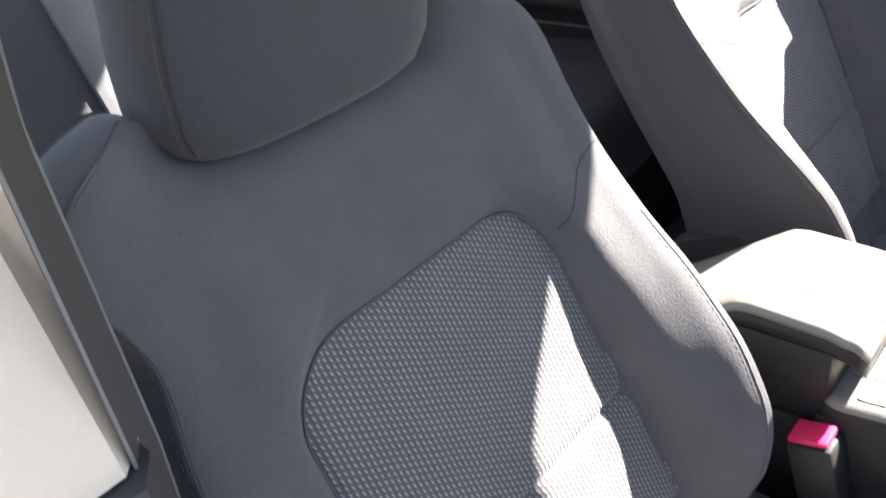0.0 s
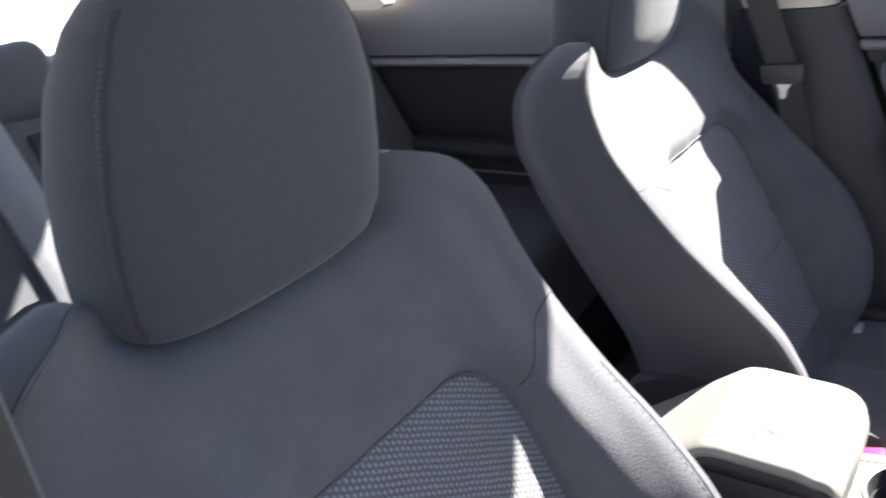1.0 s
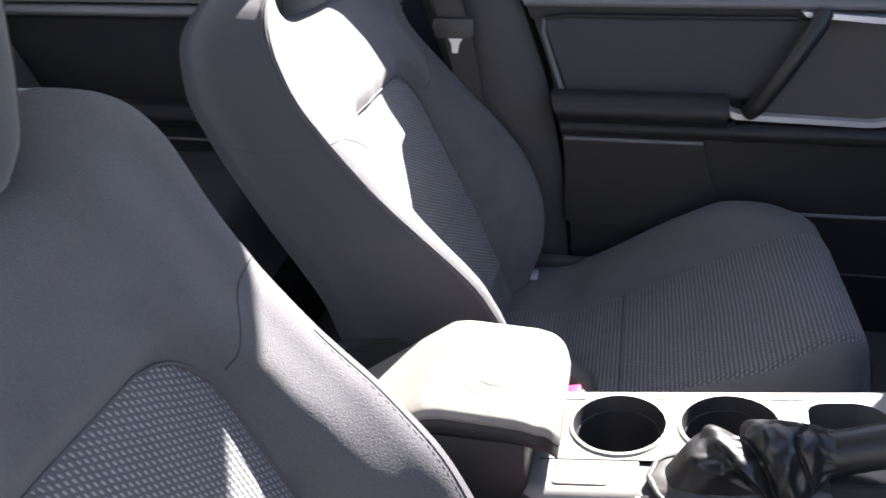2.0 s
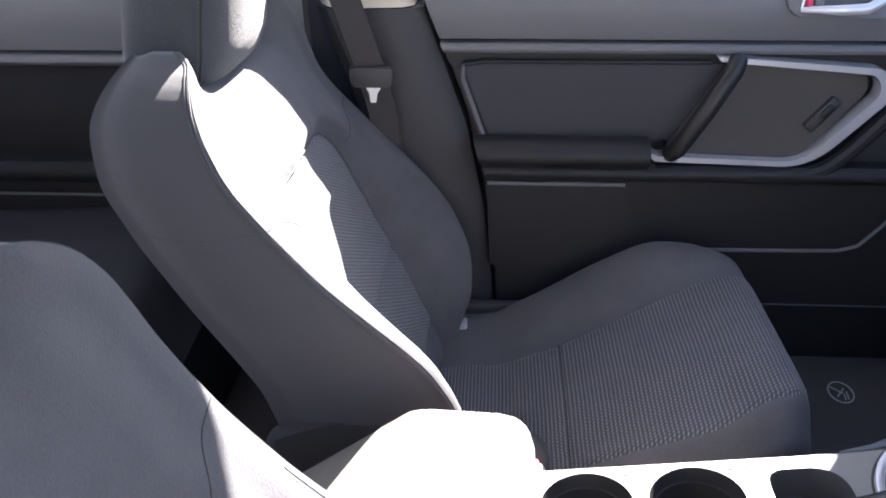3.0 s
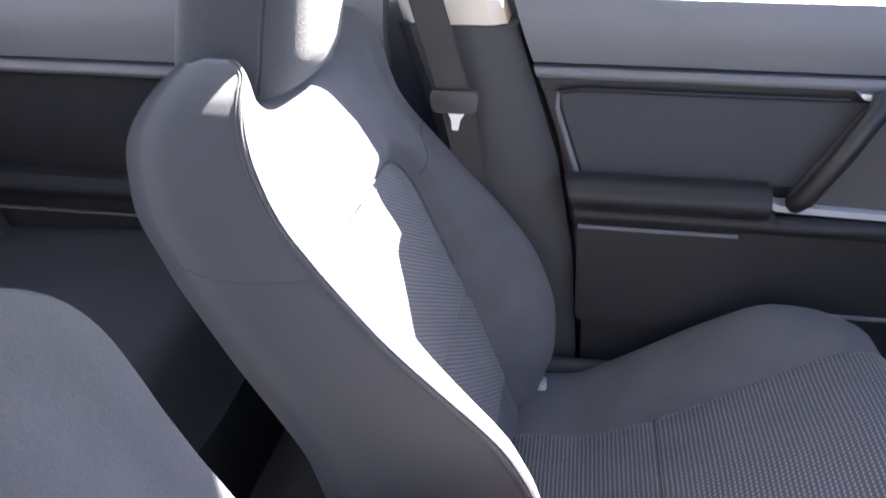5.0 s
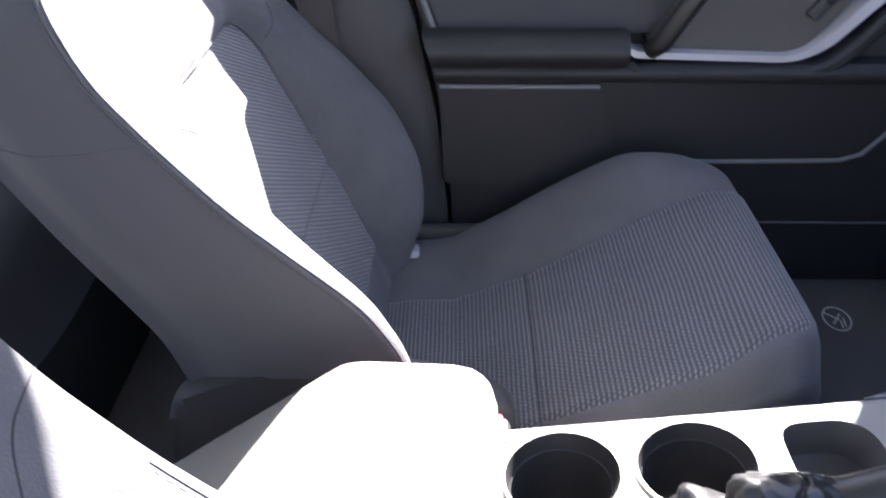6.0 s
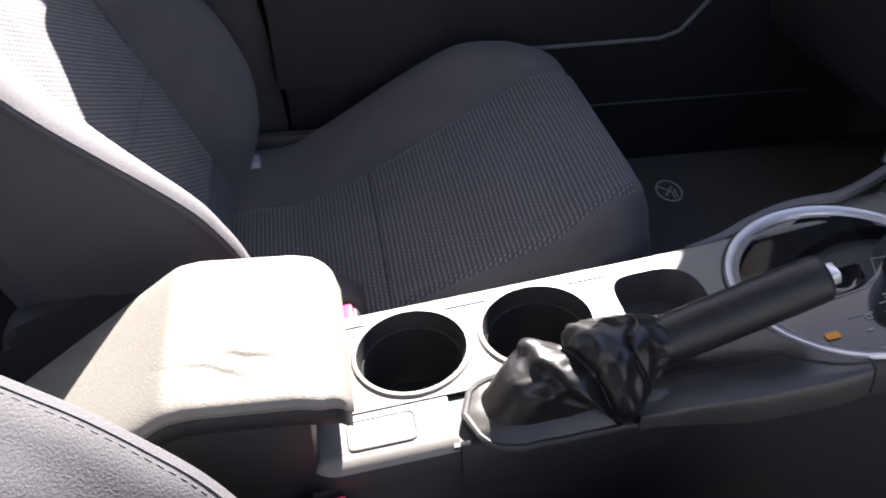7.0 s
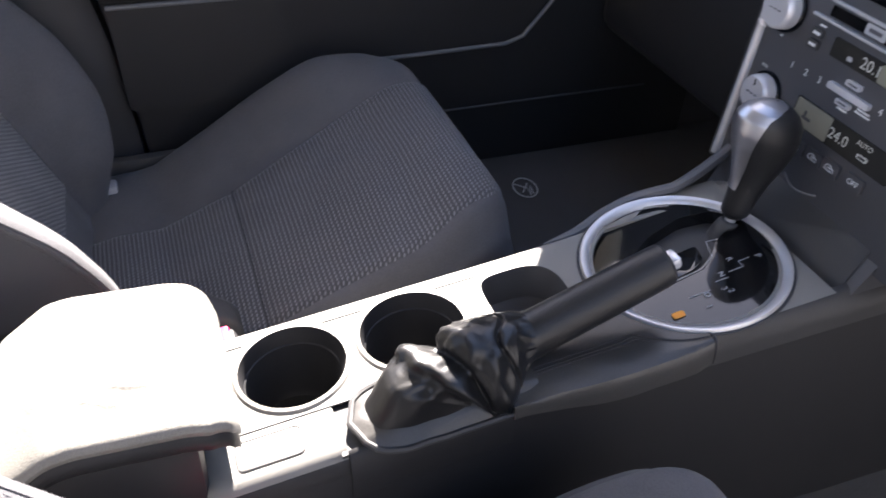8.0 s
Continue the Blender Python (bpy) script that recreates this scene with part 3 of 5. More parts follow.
for run in ([(-0.0207, y) for y in (-0.07, -0.12, -0.17, -0.22, -0.30, -0.36, -0.42)], [(0.080, -0.184), (0.080, -0.221)], [(0.080, -0.070), (0.080, -0.110)], [(0.080, -0.295), (0.080, -0.335)]):
    part("groove", tube([(x, y, con_z(y) + 0.0001) for x, y in run], 0.0008, 6), PLASTIC, console)
# rounded shoulders that join plate and sides
for edge, sg, ya, yb, mt in ((LEFT, 1, -0.055, -0.655, CONSOLE), (RIGHT, -1, -0.1702, -0.3105, BLACKTRIM), (RIGHT, -1, -0.4942, -0.780, PLASTIC)):
    def shoulder(u, v, edge=edge, sg=sg, ya=ya, yb=yb, mt=mt):
        y = ya + (yb - ya) * v
        e = lerp(edge, y)
        inner = 0.092 if sg > 0 else -0.070
        ang = u * math.pi / 2
        drop = 0.034 if mt is BLACKTRIM else 0.024
        return (inner + (e + sg * 0.006 - inner) * math.sin(ang), y, con_z(y) - drop * (1 - math.cos(ang)))
    part("shoulder", grid(8, 40, shoulder, (0, 0, -0.012)), mt, console, "rounded edge")
part("underplate", grid(4, 20, lambda u, v: (-0.074 + 0.16 * u, -0.06 - 0.58 * v, con_z(-0.06 - 0.58 * v) - 0.0795), (0, 0, -0.003)), PLASTIC, console)
part("brake_well", grid(4, 20, lambda u, v: (-0.072 + 0.0515 * u, -0.165 - 0.27 * v, con_z(-0.165 - 0.27 * v) - 0.003), (0, 0, -0.003)), PLASTIC, console)


def rolled_edge(u, v):
    """The plate's edge on the driver's side and round the rear corner, rolling over and down."""
    t = v * 3
    if t < 1:
        at, out = Vector((-0.058, -0.170 + 0.092 * t)), Vector((-1, 0))
    elif t < 2:
        a = math.pi * (1 - (t - 1) / 2)
        at, out = Vector((-0.046 + 0.012 * math.cos(a), -0.078 + 0.012 * math.sin(a))), Vector((math.cos(a), math.sin(a)))
    else:
        at, out = Vector((-0.046 + 0.138 * (t - 2), -0.066)), Vector((0, 1))
    u = 1.2 * u - 0.2
    a = max(0.0, min(1.0, u / 0.75)) * math.pi / 2
    at = at + out * (0.0195 * math.sin(a) + 0.003 * max(0.0, u - 0.75) + 0.08 * min(0.0, u))
    return (at.x, at.y, con_z(at.y) - 0.0006 * step(0.1, -0.1, u) - 0.023 * (1 - math.cos(a)) - 0.02 * max(0.0, u - 0.75))


part("rolled_edge", grid(14, 66, lambda u, v: rolled_edge(0.5 * u, v)), CONSOLE, console, "rounded pale grey edge")
# lower half coloured black to imitate the shade under the roll
part("side_roll", grid(14, 66, lambda u, v: rolled_edge(0.5 + 0.5 * u, v)), BLACKTRIM, console, "lower half of the rounded edge, blackened as shade")
for c in CUPS:
    prof = [(0.0530, 0.0002), (0.0512, 0.0024), (0.0480, 0.0028), (0.0466, -0.001), (0.0440, -0.010), (0.0436, -0.013), (0.0425, -0.014), (0.0418, -0.030), (0.0395, -0.070), (0.036, -0.076), (0.022, -0.077), (0.021, -0.074), (0.0, -0.074)]
    rings = [[(c[0] + r * math.cos(2 * math.pi * i / 56), c[1] + r * math.sin(2 * math.pi * i / 56), con_z(c[1] + r * math.sin(2 * math.pi * i / 56)) + z) for i in range(56)] for r, z in prof[:3]]
    part("cup_rim", loft(rings, cap=False), CONSOLE, console, "raised grey rim of a cup holder")
    rings = [[(c[0] + max(r, 0.0005) * math.cos(2 * math.pi * i / 56), c[1] + max(r, 0.0005) * math.sin(2 * math.pi * i / 56), con_z(c[1] + r * math.sin(2 * math.pi * i / 56)) + z) for i in range(56)] for r, z in prof[2:]]
    part("cup_liner", loft(rings, cap=False), BLACKTRIM, console, "black plastic cup holder", angle=30)
rings = []
for s, z in ((1.0, 0.0), (0.985, -0.004), (0.97, -0.02), (0.94, -0.038), (0.7, -0.042), (0.01, -0.043)):
    ring = []
    for i in range(48):
        x, y = tray_hole(2 * math.pi * i / 48)
        ring.append((TRAY[0] + (x - TRAY[0]) * s, TRAY[1] + (y - TRAY[1]) * s, con_z(y) + z))
    rings.append(ring)
part("coin_tray", loft(rings, cap=False), DARKGREY, console, "charcoal plastic coin tray", angle=30)


# front plate round the selector, with its round opening
RING = (0.018, -0.527)


def front_cell(bm, n=72):
    outer, inner = [], []
    for i in range(n):
        a = 2 * math.pi * (i + 0.5) / n
        x, y = square_out(RING[0], RING[1], 1.0, 0.0975, a)
        x = max(lerp(RIGHT, y) + 0.004, min(lerp(LEFT, y) - 0.006, x))
        if abs(math.sin(a)) < 0.5:
            y = RING[1] + 0.0975 * math.sin(a) * 1.6
        outer.append(bm.verts.new((x, y, con_z(y))))
        inner.append(bm.verts.new((RING[0] + 0.086 * math.cos(a), RING[1] + 0.086 * math.sin(a), con_z(RING[1] + 0.086 * math.sin(a)))))
    for i in range(n):
        j = (i + 1) % n
        bm.faces.new((outer[i], outer[j], inner[j], inner[i]))


bm = bmesh.new()
front_cell(bm)
part("front_plate", bm, CONSOLE, console, "pale grey plastic plate round the selector")
part("edge_strip", tube([(max(lerp(LEFT, y) + 0.004, RING[0] + math.sqrt(max(0.0, 0.108 ** 2 - (y - RING[1]) ** 2))), y, con_z(y) - 0.006 + max(0, -0.5 - y) * 0.16) for y in [-0.42 - 0.24 * i / 14 for i in range(15)]], lambda t: 0.006 * min(1.0, 0.12 + t * 5), 8), TRIM_GREY, console)

# ---- armrest on the rear of the console ----
armrest = thing("armrest", "padded vinyl armrest lid, creased, in full sun", "armrest")
LID = smooth_table([(-0.092, 0.355), (-0.088, 0.368), (-0.078, 0.378), (-0.055, 0.384), (0.02, 0.387), (0.038, 0.384), (0.10, 0.340), (0.16, 0.298), (0.24, 0.240)], 80, 1)


def lid_ring(y):
    zt = lerp(LID, y)
    w = lerp([(-0.092, 0.066), (-0.086, 0.076), (-0.07, 0.083), (0.05, 0.083), (0.2, 0.076)], y)
    cx, th = 0.006, 0.019
    pts = []
    n = 90
    for up in (1, -1):
        for i in range(n + 1):
            k = up * (1 - 2 * i / n)
            x = w * (0.6 * k + 0.4 * math.sin(k * math.pi / 2))
            z = th / 2 * (1 - min(1.0, abs(x / w)) ** 5.7) ** 0.275
            if up > 0:
                z += 0.002 * (1 - (x / w) ** 2) - wrinkle(x, y)
            pts.append((cx + x, y, zt - th / 2 + up * z))
    return pts


def wrinkle(x, y):
    """Creases pressed into the lid's vinyl, deepest near the driver's elbow."""
    d = 0.0
    for x0, y0, ln, an, deep in ((-0.040, -0.018, 0.034, 0.10, 0.0020), (-0.050, 0.010, 0.026, 0.30, 0.0014), (-0.030, 0.004, 0.020, -0.15, 0.0012), (-0.046, -0.052, 0.014, 0.0, 0.0012), (-0.022, 0.012, 0.016, 0.25, 0.0009), (-0.056, -0.004, 0.018, 0.2, 0.0010)):
        px, py = x - x0, y - y0
        u, v = py * math.cos(an) + px * math.sin(an), px * math.cos(an) - py * math.sin(an)
        v += 0.0016 * math.sin(u * 110 + x0 * 400) + 0.0006 * math.sin(u * 310 + x0 * 900)
        d += 1.0 * deep * math.exp(-(u / ln) ** 2) * (math.exp(-(v / 0.0026) ** 2) - 0.5 * math.exp(-((v - 0.006) / 0.003) ** 2))
    return d


lid = part("lid", loft([lid_ring(-0.092 + 0.332 * (i / 190) ** 1.2) for i in range(191)]), LEATHERETTE, armrest, angle=50)
def shell_ring(y):
    """The dark lower half of the lid."""
    pts = []
    for x, yy, z in lid_ring(y)[::3]:
        pts.append((0.006 + (x - 0.006) * 0.994, yy + 0.0006, z - 0.011 - 0.008 * step(0.0, -0.009, z - lerp(LID, y) + 0.0095)))
    return pts


part("lid_shell", loft([shell_ring(-0.091 + 0.330 * (i / 60) ** 1.2) for i in range(61)]), BLACKTRIM, armrest, "black plastic underside of the lid", angle=50)
part("bin", box(-0.066, 0.078, -0.062, 0.16, 0.06, 0.250, 0.012), BLACKTRIM, armrest, "black plastic storage bin")
part("bin_neck", box(-0.066, 0.078, -0.062, 0.05, 0.25, 0.345, 0.010), BLACKTRIM, armrest)

# ---- handbrake ----
brake = thing("handbrake", "black leather handbrake with a gathered boot and chrome button", "handbrake")


BRAKE_A, BRAKE_B = Vector((-0.036, -0.338, 0.352)), Vector((-0.034, -0.465, 0.401))


BOOT_FOOT, BOOT_KNEE = Vector((-0.0465, -0.272, 0.318)), Vector((-0.0445, -0.279, 0.350))
BOOT_WIDE = smooth_table([(0, 0.0255), (0.12, 0.0270), (0.35, 0.0285), (0.6, 0.0300), (0.8, 0.0255), (0.93, 0.0215), (1, 0.0205)])
BOOT_LONG = smooth_table([(0, 0.088), (0.06, 0.074), (0.15, 0.053), (0.28, 0.044), (0.5, 0.040), (0.75, 0.0325), (0.92, 0.0240), (1, 0.0205)])


def boot_ring(s, n=84):
    """A ring of the slack sleeve, which stands up from its frame and then bends forward into the collar."""
    mid = BOOT_FOOT * (1 - s) ** 2 + BOOT_KNEE * 2 * s * (1 - s) + BRAKE_A * s * s
    way = (BOOT_KNEE - BOOT_FOOT) * (1 - s) + (BRAKE_A - BOOT_KNEE) * s
    way = Vector((0, way.y, way.z)).normalized()
    up = Vector((0, way.z, -way.y))
    out = []
    for k in range(n):
        a = 2 * math.pi * k / n
        c, sn = math.cos(a), math.sin(a)
        square = 0.55 + 0.45 * step(0.0, 0.4, s)
        ex, eu = math.copysign(abs(c) ** square, c), math.copysign(abs(sn) ** square, sn)
        q = Vector((c * 1.1, sn * 1.1, s * 3.4))
        w = noise.noise(q * 0.9 + Vector((3, 1, 8)))
        top = step(-0.9, 0.5, sn)
        d = 0.0050 - 0.0130 * abs(noise.noise(q * 1.2 + Vector((w, w, 4.3)))) ** 0.8 - 0.0045 * abs(noise.noise(q * 2.9 + Vector((5, w, w)))) ** 0.7
        d = 0.0020 + (d - 0.0020) * (1 - 0.72 * step(0.32, 0.60, s))
        # a tall rolled fold that slants across, the deep tuck beside it, a thin crease in the puff beyond
        s0 = 0.23 - 0.07 * c + 0.04 * w
        d += top * (0.0095 * math.exp(-((s - s0) / 0.050) ** 2) - 0.0075 * math.exp(-((s - s0 - 0.100) / 0.034) ** 2) + 0.0040 * math.exp(-((s - s0 - 0.24) / 0.09) ** 2))
        d -= 0.0045 * math.exp(-((s - 0.74 + 0.05 * math.sin(3 * a + 1)) / 0.014) ** 2) * top
        # gathers under the collar and slack hanging on the driver's side
        d -= 0.0024 * abs(math.sin(a * 5 + 6 * w)) * step(0.78, 0.90, s)
        d += 0.0050 * math.exp(-((s - 0.62) / 0.10) ** 2) * step(0.2, -0.7, c) * (1 - 1.8 * abs(noise.noise(q * 1.9 + Vector((1, 7, 2)))))
        d *= step(0.02, 0.16, s) * step(1.0, 0.93, s)
        p = mid + Vector((1, 0, 0)) * ex * (lerp(BOOT_WIDE, s) + d) + up * eu * (lerp(BOOT_LONG, s) + d)
        slack = step(0.12, 0.45, s) * step(1.0, 0.66, s) * step(0.15, -0.75, c) * step(0.6, -0.3, sn)
        p += Vector((-0.010, 0.0, -0.015)) * slack
        floor = con_z(p.y) + 0.0035 - 0.008 * max(0.0, (-0.066 - p.x) / 0.017)
        p.z = max(floor + (p.z - floor) * step(0.0, 0.10, s), floor)
        out.append(p)
    return out


part("boot", loft([boot_ring(j / 120) for j in range(121)]), SLEEVE, brake, "gathered black leather boot", angle=80)


def boot_base(u, v):
    y = -0.177 - 0.315 * v
    w = 0.067 * math.sqrt(max(0.0, 1 - (2 * abs(v - 0.5)) ** 10))
    x = -0.0495 + w * (u - 0.5)
    d = math.hypot(x + 0.04, (y + 0.27) * 0.45)
    return (x, y, con_z(y) + 0.003 - 0.012 * max(0.0, (-0.066 - x) / 0.017) ** 1.6 + 0.010 * step(0.06, 0.0, d) + 0.0022 * noise.noise(Vector((x * 60, y * 45, 2))))


part("boot_base", grid(26, 60, lambda u, v: boot_base(u, 0.5 * v)), HIDE, brake, "creased black leather panel")
rim = [boot_base(1, j / 40) for j in range(27)][::-1] + [boot_base(0, j / 40) for j in range(20)]
part("boot_frame", tube([(x, y, z) for x, y, z in rim], 0.003, 8), PLASTIC, brake)


def hide(u, v):
    """The smooth leather that runs forward from the sleeve and folds down over the console's edge."""
    y = -0.306 - 0.188 * v
    tail = step(0.90, 1.0, v)
    wide, deep = 0.064 + 0.006 * step(0.0, 0.6, v) - 0.002 * tail, 0.014 + (0.014 - 0.004 * tail) * step(0.0, 0.6, v)
    start = min(-0.018, RING[0] - math.sqrt(max(0.0, 0.1025 ** 2 - (y - RING[1]) ** 2)))
    x, z = start + (-0.018 - wide - start) * min(1.0, u / 0.62) ** 0.95, con_z(y) + 0.0045
    k = max(0.0, (u - 0.50) / 0.50)
    z -= deep * k ** 1.7
    x -= 0.006 * math.sin(min(1.0, k) * math.pi / 2)
    z += 0.0016 * noise.noise(Vector((x * 45, y * 30, 2))) + 0.0030 * math.exp(-(v / 0.10) ** 2) * math.sin(u * 19)
    return (x, y, z)


part("leather_panel", grid(40, 60, hide, (0.004, 0, -0.004)), HIDE, brake, "smooth black leather panel")
part("seam", tube([hide(k / 24, 0.988) for k in range(25)], 0.0012, 6), SEAM, brake)
part("seam", tube([Vector(hide(0.38 - 0.10 * k / 30, 0.12 + 0.86 * k / 30)) + Vector((0, 0, 0.0002)) for k in range(31)], 0.0008, 6), SEAM, brake)
for du in (-0.035, 0.035):
    stitches([Vector(hide(0.38 + du - 0.10 * k / 79, 0.12 + 0.86 * k / 79)) + Vector((0, 0, 0.0004)) for k in range(80)], 0.0006, STITCH, brake, (0, 0, 0))
a, b = BRAKE_A, BRAKE_B
part("grip", tube([a + (b - a) * t for t in (0, 0.02, 0.06, 0.3, 0.6, 0.9, 0.97, 0.99)], lambda t: lerp([(0, 0.0190), (0.15, 0.0205), (0.6, 0.0200), (0.93, 0.0188), (1, 0.0165)], t), 24), BLACK, brake, "smooth black grip")
part("collar", tube([a + (b - a) * t for t in (-0.05, -0.02, 0.02, 0.04)], 0.0212, 24), SLEEVE, brake)
bm = box(-0.008, 0.008, -0.006, 0.006, -0.004, 0.009, 0.0025)
bm.transform(Matrix.Translation(b) @ (b - a).to_track_quat("Z", "Y").to_matrix().to_4x4())
part("button", bm, BRIGHT, brake, "chrome release button")

# ---- gear selector ----
gear = thing("gear_selector", "automatic gear selector in a silver ring with gloss black panel", "gear selector")
tilt = Matrix.Translation((RING[0], RING[1], con_z(RING[1]))) @ Matrix.Rotation(-math.atan(0.125), 4, "X")


def put(bm, m):
    bm.transform(m)
    return bm


prof = [(0.1000, -0.001), (0.0995, 0.0030), (0.0983, 0.0048), (0.0962, 0.0050), (0.0922, 0.0028), (0.0906, 0.0012), (0.0890, -0.002)]
part("ring", put(loft([[(r * math.cos(2 * math.pi * i / 96), r * math.sin(2 * math.pi * i / 96), z) for i in range(96)] for r, z in prof], cap=False), tilt), SILVER, gear, "satin silver ring", angle=40)
part("ring_well", put(loft([[(r * math.cos(2 * math.pi * i / 96), r * math.sin(2 * math.pi * i / 96), z) for i in range(96)] for r, z in ((0.0882, -0.0012), (0.0872, -0.004), (0.0872, -0.030))], cap=False), tilt), PLASTIC, gear, "black inner wall of the ring", angle=40)
part("ring_groove", put(tube([(0.1008 * math.cos(2 * math.pi * i / 96), 0.1008 * math.sin(2 * math.pi * i / 96), 0.0002) for i in range(97)], 0.0016, 6), tilt), PLASTIC, gear)
# the panel lies a little low inside its ring
dish = tilt @ Matrix(((1, 0, 0, 0), (0, 1, 0, 0), (0.03, -0.06, 1, -0.005), (0, 0, 0, 1)))
gate = rounded([(0.026, 0.043), (0.0455, 0.014), (0.058, -0.030), (0.052, -0.066), (0.026, -0.078), (0.014, -0.046), (-0.002, -0.030), (-0.0146, -0.010), (-0.0174, 0.029)], 0.008)
gc = Vector((0.018, -0.010))


def ray_out(outline, a):
    """Where a ray from the gate's middle leaves an outline."""
    d, best = Vector((math.cos(a), math.sin(a))), 0.0
    for p, q in zip(outline, outline[1:] + outline[:1]):
        p, e2 = Vector(p) - gc, Vector(q) - Vector(p)
        den = d.x * e2.y - d.y * e2.x
        if abs(den) > 1e-12:
            t = (p.x * e2.y - p.y * e2.x) / den
            s = (p.x * d.y - p.y * d.x) / den
            if t > best and -1e-6 <= s <= 1 + 1e-6:
                best = t
    return gc + d * best


ng = 120
rim_out = oval(0, 0, 0.0885, 0.0885, 90)
rows = []
for src, z, k in ((rim_out, 0.0005, 1.0), (gate, 0.0025, 1.012), (gate, 0.0022, 1.0), (gate, -0.012, 0.97)):
    rows.append([(*(gc + (ray_out(src, 2 * math.pi * i / ng) - gc) * k), z) for i in range(ng)])
part("panel", put(loft(rows, cap=False), dish), GLOSS, gear, "gloss black indicator panel", angle=25)
part("gate_floor", put(disc((0.020, -0.010, -0.016), 0.064, 0.004, "z"), dish), PLASTIC, gear)
part("gate_plate", put(prism(rounded([(0.006, 0.030), (0.020, 0.024), (0.024, -0.030), (0.004, -0.026), (-0.004, -0.010), (-0.008, 0.02)], 0.004), "z", -0.011, -0.008, 0.0006), dish), GLOSS, gear)
part("gate_line", put(tube([(x, y, 0.0034) for x, y in ((0.012, -0.046), (0.014, -0.034), (-0.006, -0.027), (-0.016, -0.012), (-0.0195, 0.02))], 0.0004, 6), dish), PRINT, gear)
for (x0, y0), (x1, y1) in (((-0.030, -0.030), (-0.030, -0.046)), ((-0.030, -0.046), (-0.022, -0.046)), ((-0.022, -0.046), (-0.022, -0.058)), ((-0.043, -0.002), (-0.043, 0.020)), ((-0.036, -0.012), (-0.036, -0.026))):
    part("gate_line", put(tube([(x0, y0, 0.0024), (x1, y1, 0.0024)], 0.00035, 6), dish), PRINT, gear)
part("warning_mark", put(prism(rounded([(-0.060, 0.034), (-0.053, 0.034), (-0.053, 0.046), (-0.060, 0.046)], 0.002), "z", 0.0018, 0.0024), dish), AMBER, gear, "amber printed mark", smooth=False)


def word(text, size, mat, parent, m, name="print", label="printed white lettering"):
    cu = bpy.data.curves.new(name, "FONT")
    cu.body, cu.size, cu.extrude = text, size, 0.0001
    cu.align_x, cu.align_y = "CENTER", "CENTER"
    tmp = new("tmp", cu)
    me = bpy.data.meshes.new_from_object(tmp.evaluated_get(bpy.context.evaluated_depsgraph_get()))
    bpy.data.objects.remove(tmp)
    me.transform(m)
    me.materials.clear()
    me.materials.append(mat)
    ob = new(name, me)
    ob.parent = parent
    return tagged(ob, label)


# letters face a reader who looks towards the front of the car
READ = Matrix.Rotation(math.pi, 4, "Z")
for text, x, y in (("P", -0.024, -0.066), ("R", -0.016, -0.040), ("N", -0.030, -0.022), ("D", -0.047, 0.004), ("1", -0.060, 0.010), ("2", -0.052, -0.018), ("3", -0.047, -0.014)):
    word(text, 0.0085, PRINT, gear, dish @ Matrix.Translation((x, y, 0.0026)) @ READ)
base = tilt @ Vector((0.030, -0.068, -0.008))
topk = Vector((0.050, -0.627, 0.50))
axis = (topk - base).normalized()
part("shaft", tube([base, base + axis * 0.03, base + axis * 0.055], 0.0055, 12), SILVER, gear, "steel shaft")
part("shaft_gaiter", tube([base + axis * t for t in (-0.016, 0.0, 0.008, 0.012)], lambda t: 0.017 * (1 - 0.45 * t), 16), PLASTIC, gear)
prof = [(0.018, 0.008), (0.024, 0.0125), (0.045, 0.0138), (0.065, 0.0162), (0.086, 0.0215), (0.104, 0.0262), (0.120, 0.0284), (0.134, 0.0270), (0.1440, 0.0215), (0.150, 0.0135), (0.1530, 0.0060), (0.1538, 0.0002)]
side = Vector((1, 0, 0)) - axis * axis.x
side.normalize()
fore = axis.cross(side)


def knob(u, v, lo, hi, grow):
    t = u * (len(prof) - 1)
    i = min(int(t), len(prof) - 2)
    h = 0.93 * (prof[i][0] + (prof[i + 1][0] - prof[i][0]) * (t - i))
    r = prof[i][1] + (prof[i + 1][1] - prof[i][1]) * (t - i) + grow
    a = lo + (hi - lo) * v
    back = fore * (0.012 * step(0.07, 0.14, h))
    return base + axis * h + side * math.cos(a) * r * 1.0 + fore * math.sin(a) * r * 1.25 + back


part("knob", grid(40, 48, lambda u, v: knob(u, v, 0, 2 * math.pi, 0)), BLACK, gear, "black leather knob", angle=70)
CAP = [(0, 0.75), (0.3, 1.0), (0.6, 1.3), (0.75, 1.75), (0.85, 2.5), (0.92, 3.0), (1, 3.14)]
part("knob_cap", grid(60, 40, lambda u, v: knob(0.22 + 0.78 * u, v, 1.2 - lerp(CAP, u), 1.2 + lerp(CAP, u), 0.0012)), SATIN, gear, "satin silver knob cap", angle=70)

# ---- centre stack ----
stack = thing("centre_stack", "black radio and climate panel with silver edge", "car radio")


def on_stack(x, z, d=0.0):
    """A place on the face of the stack, d in front of it."""
    return Vector((x, -0.652 - 0.10 * (z - 0.38) + d, z))


FACE = Matrix(((-1, 0, 0, 0), (0, -0.0995, 0.995, -0.652), (0, 0.995, 0.0995, 0.38), (0, 0, 0, 1)))


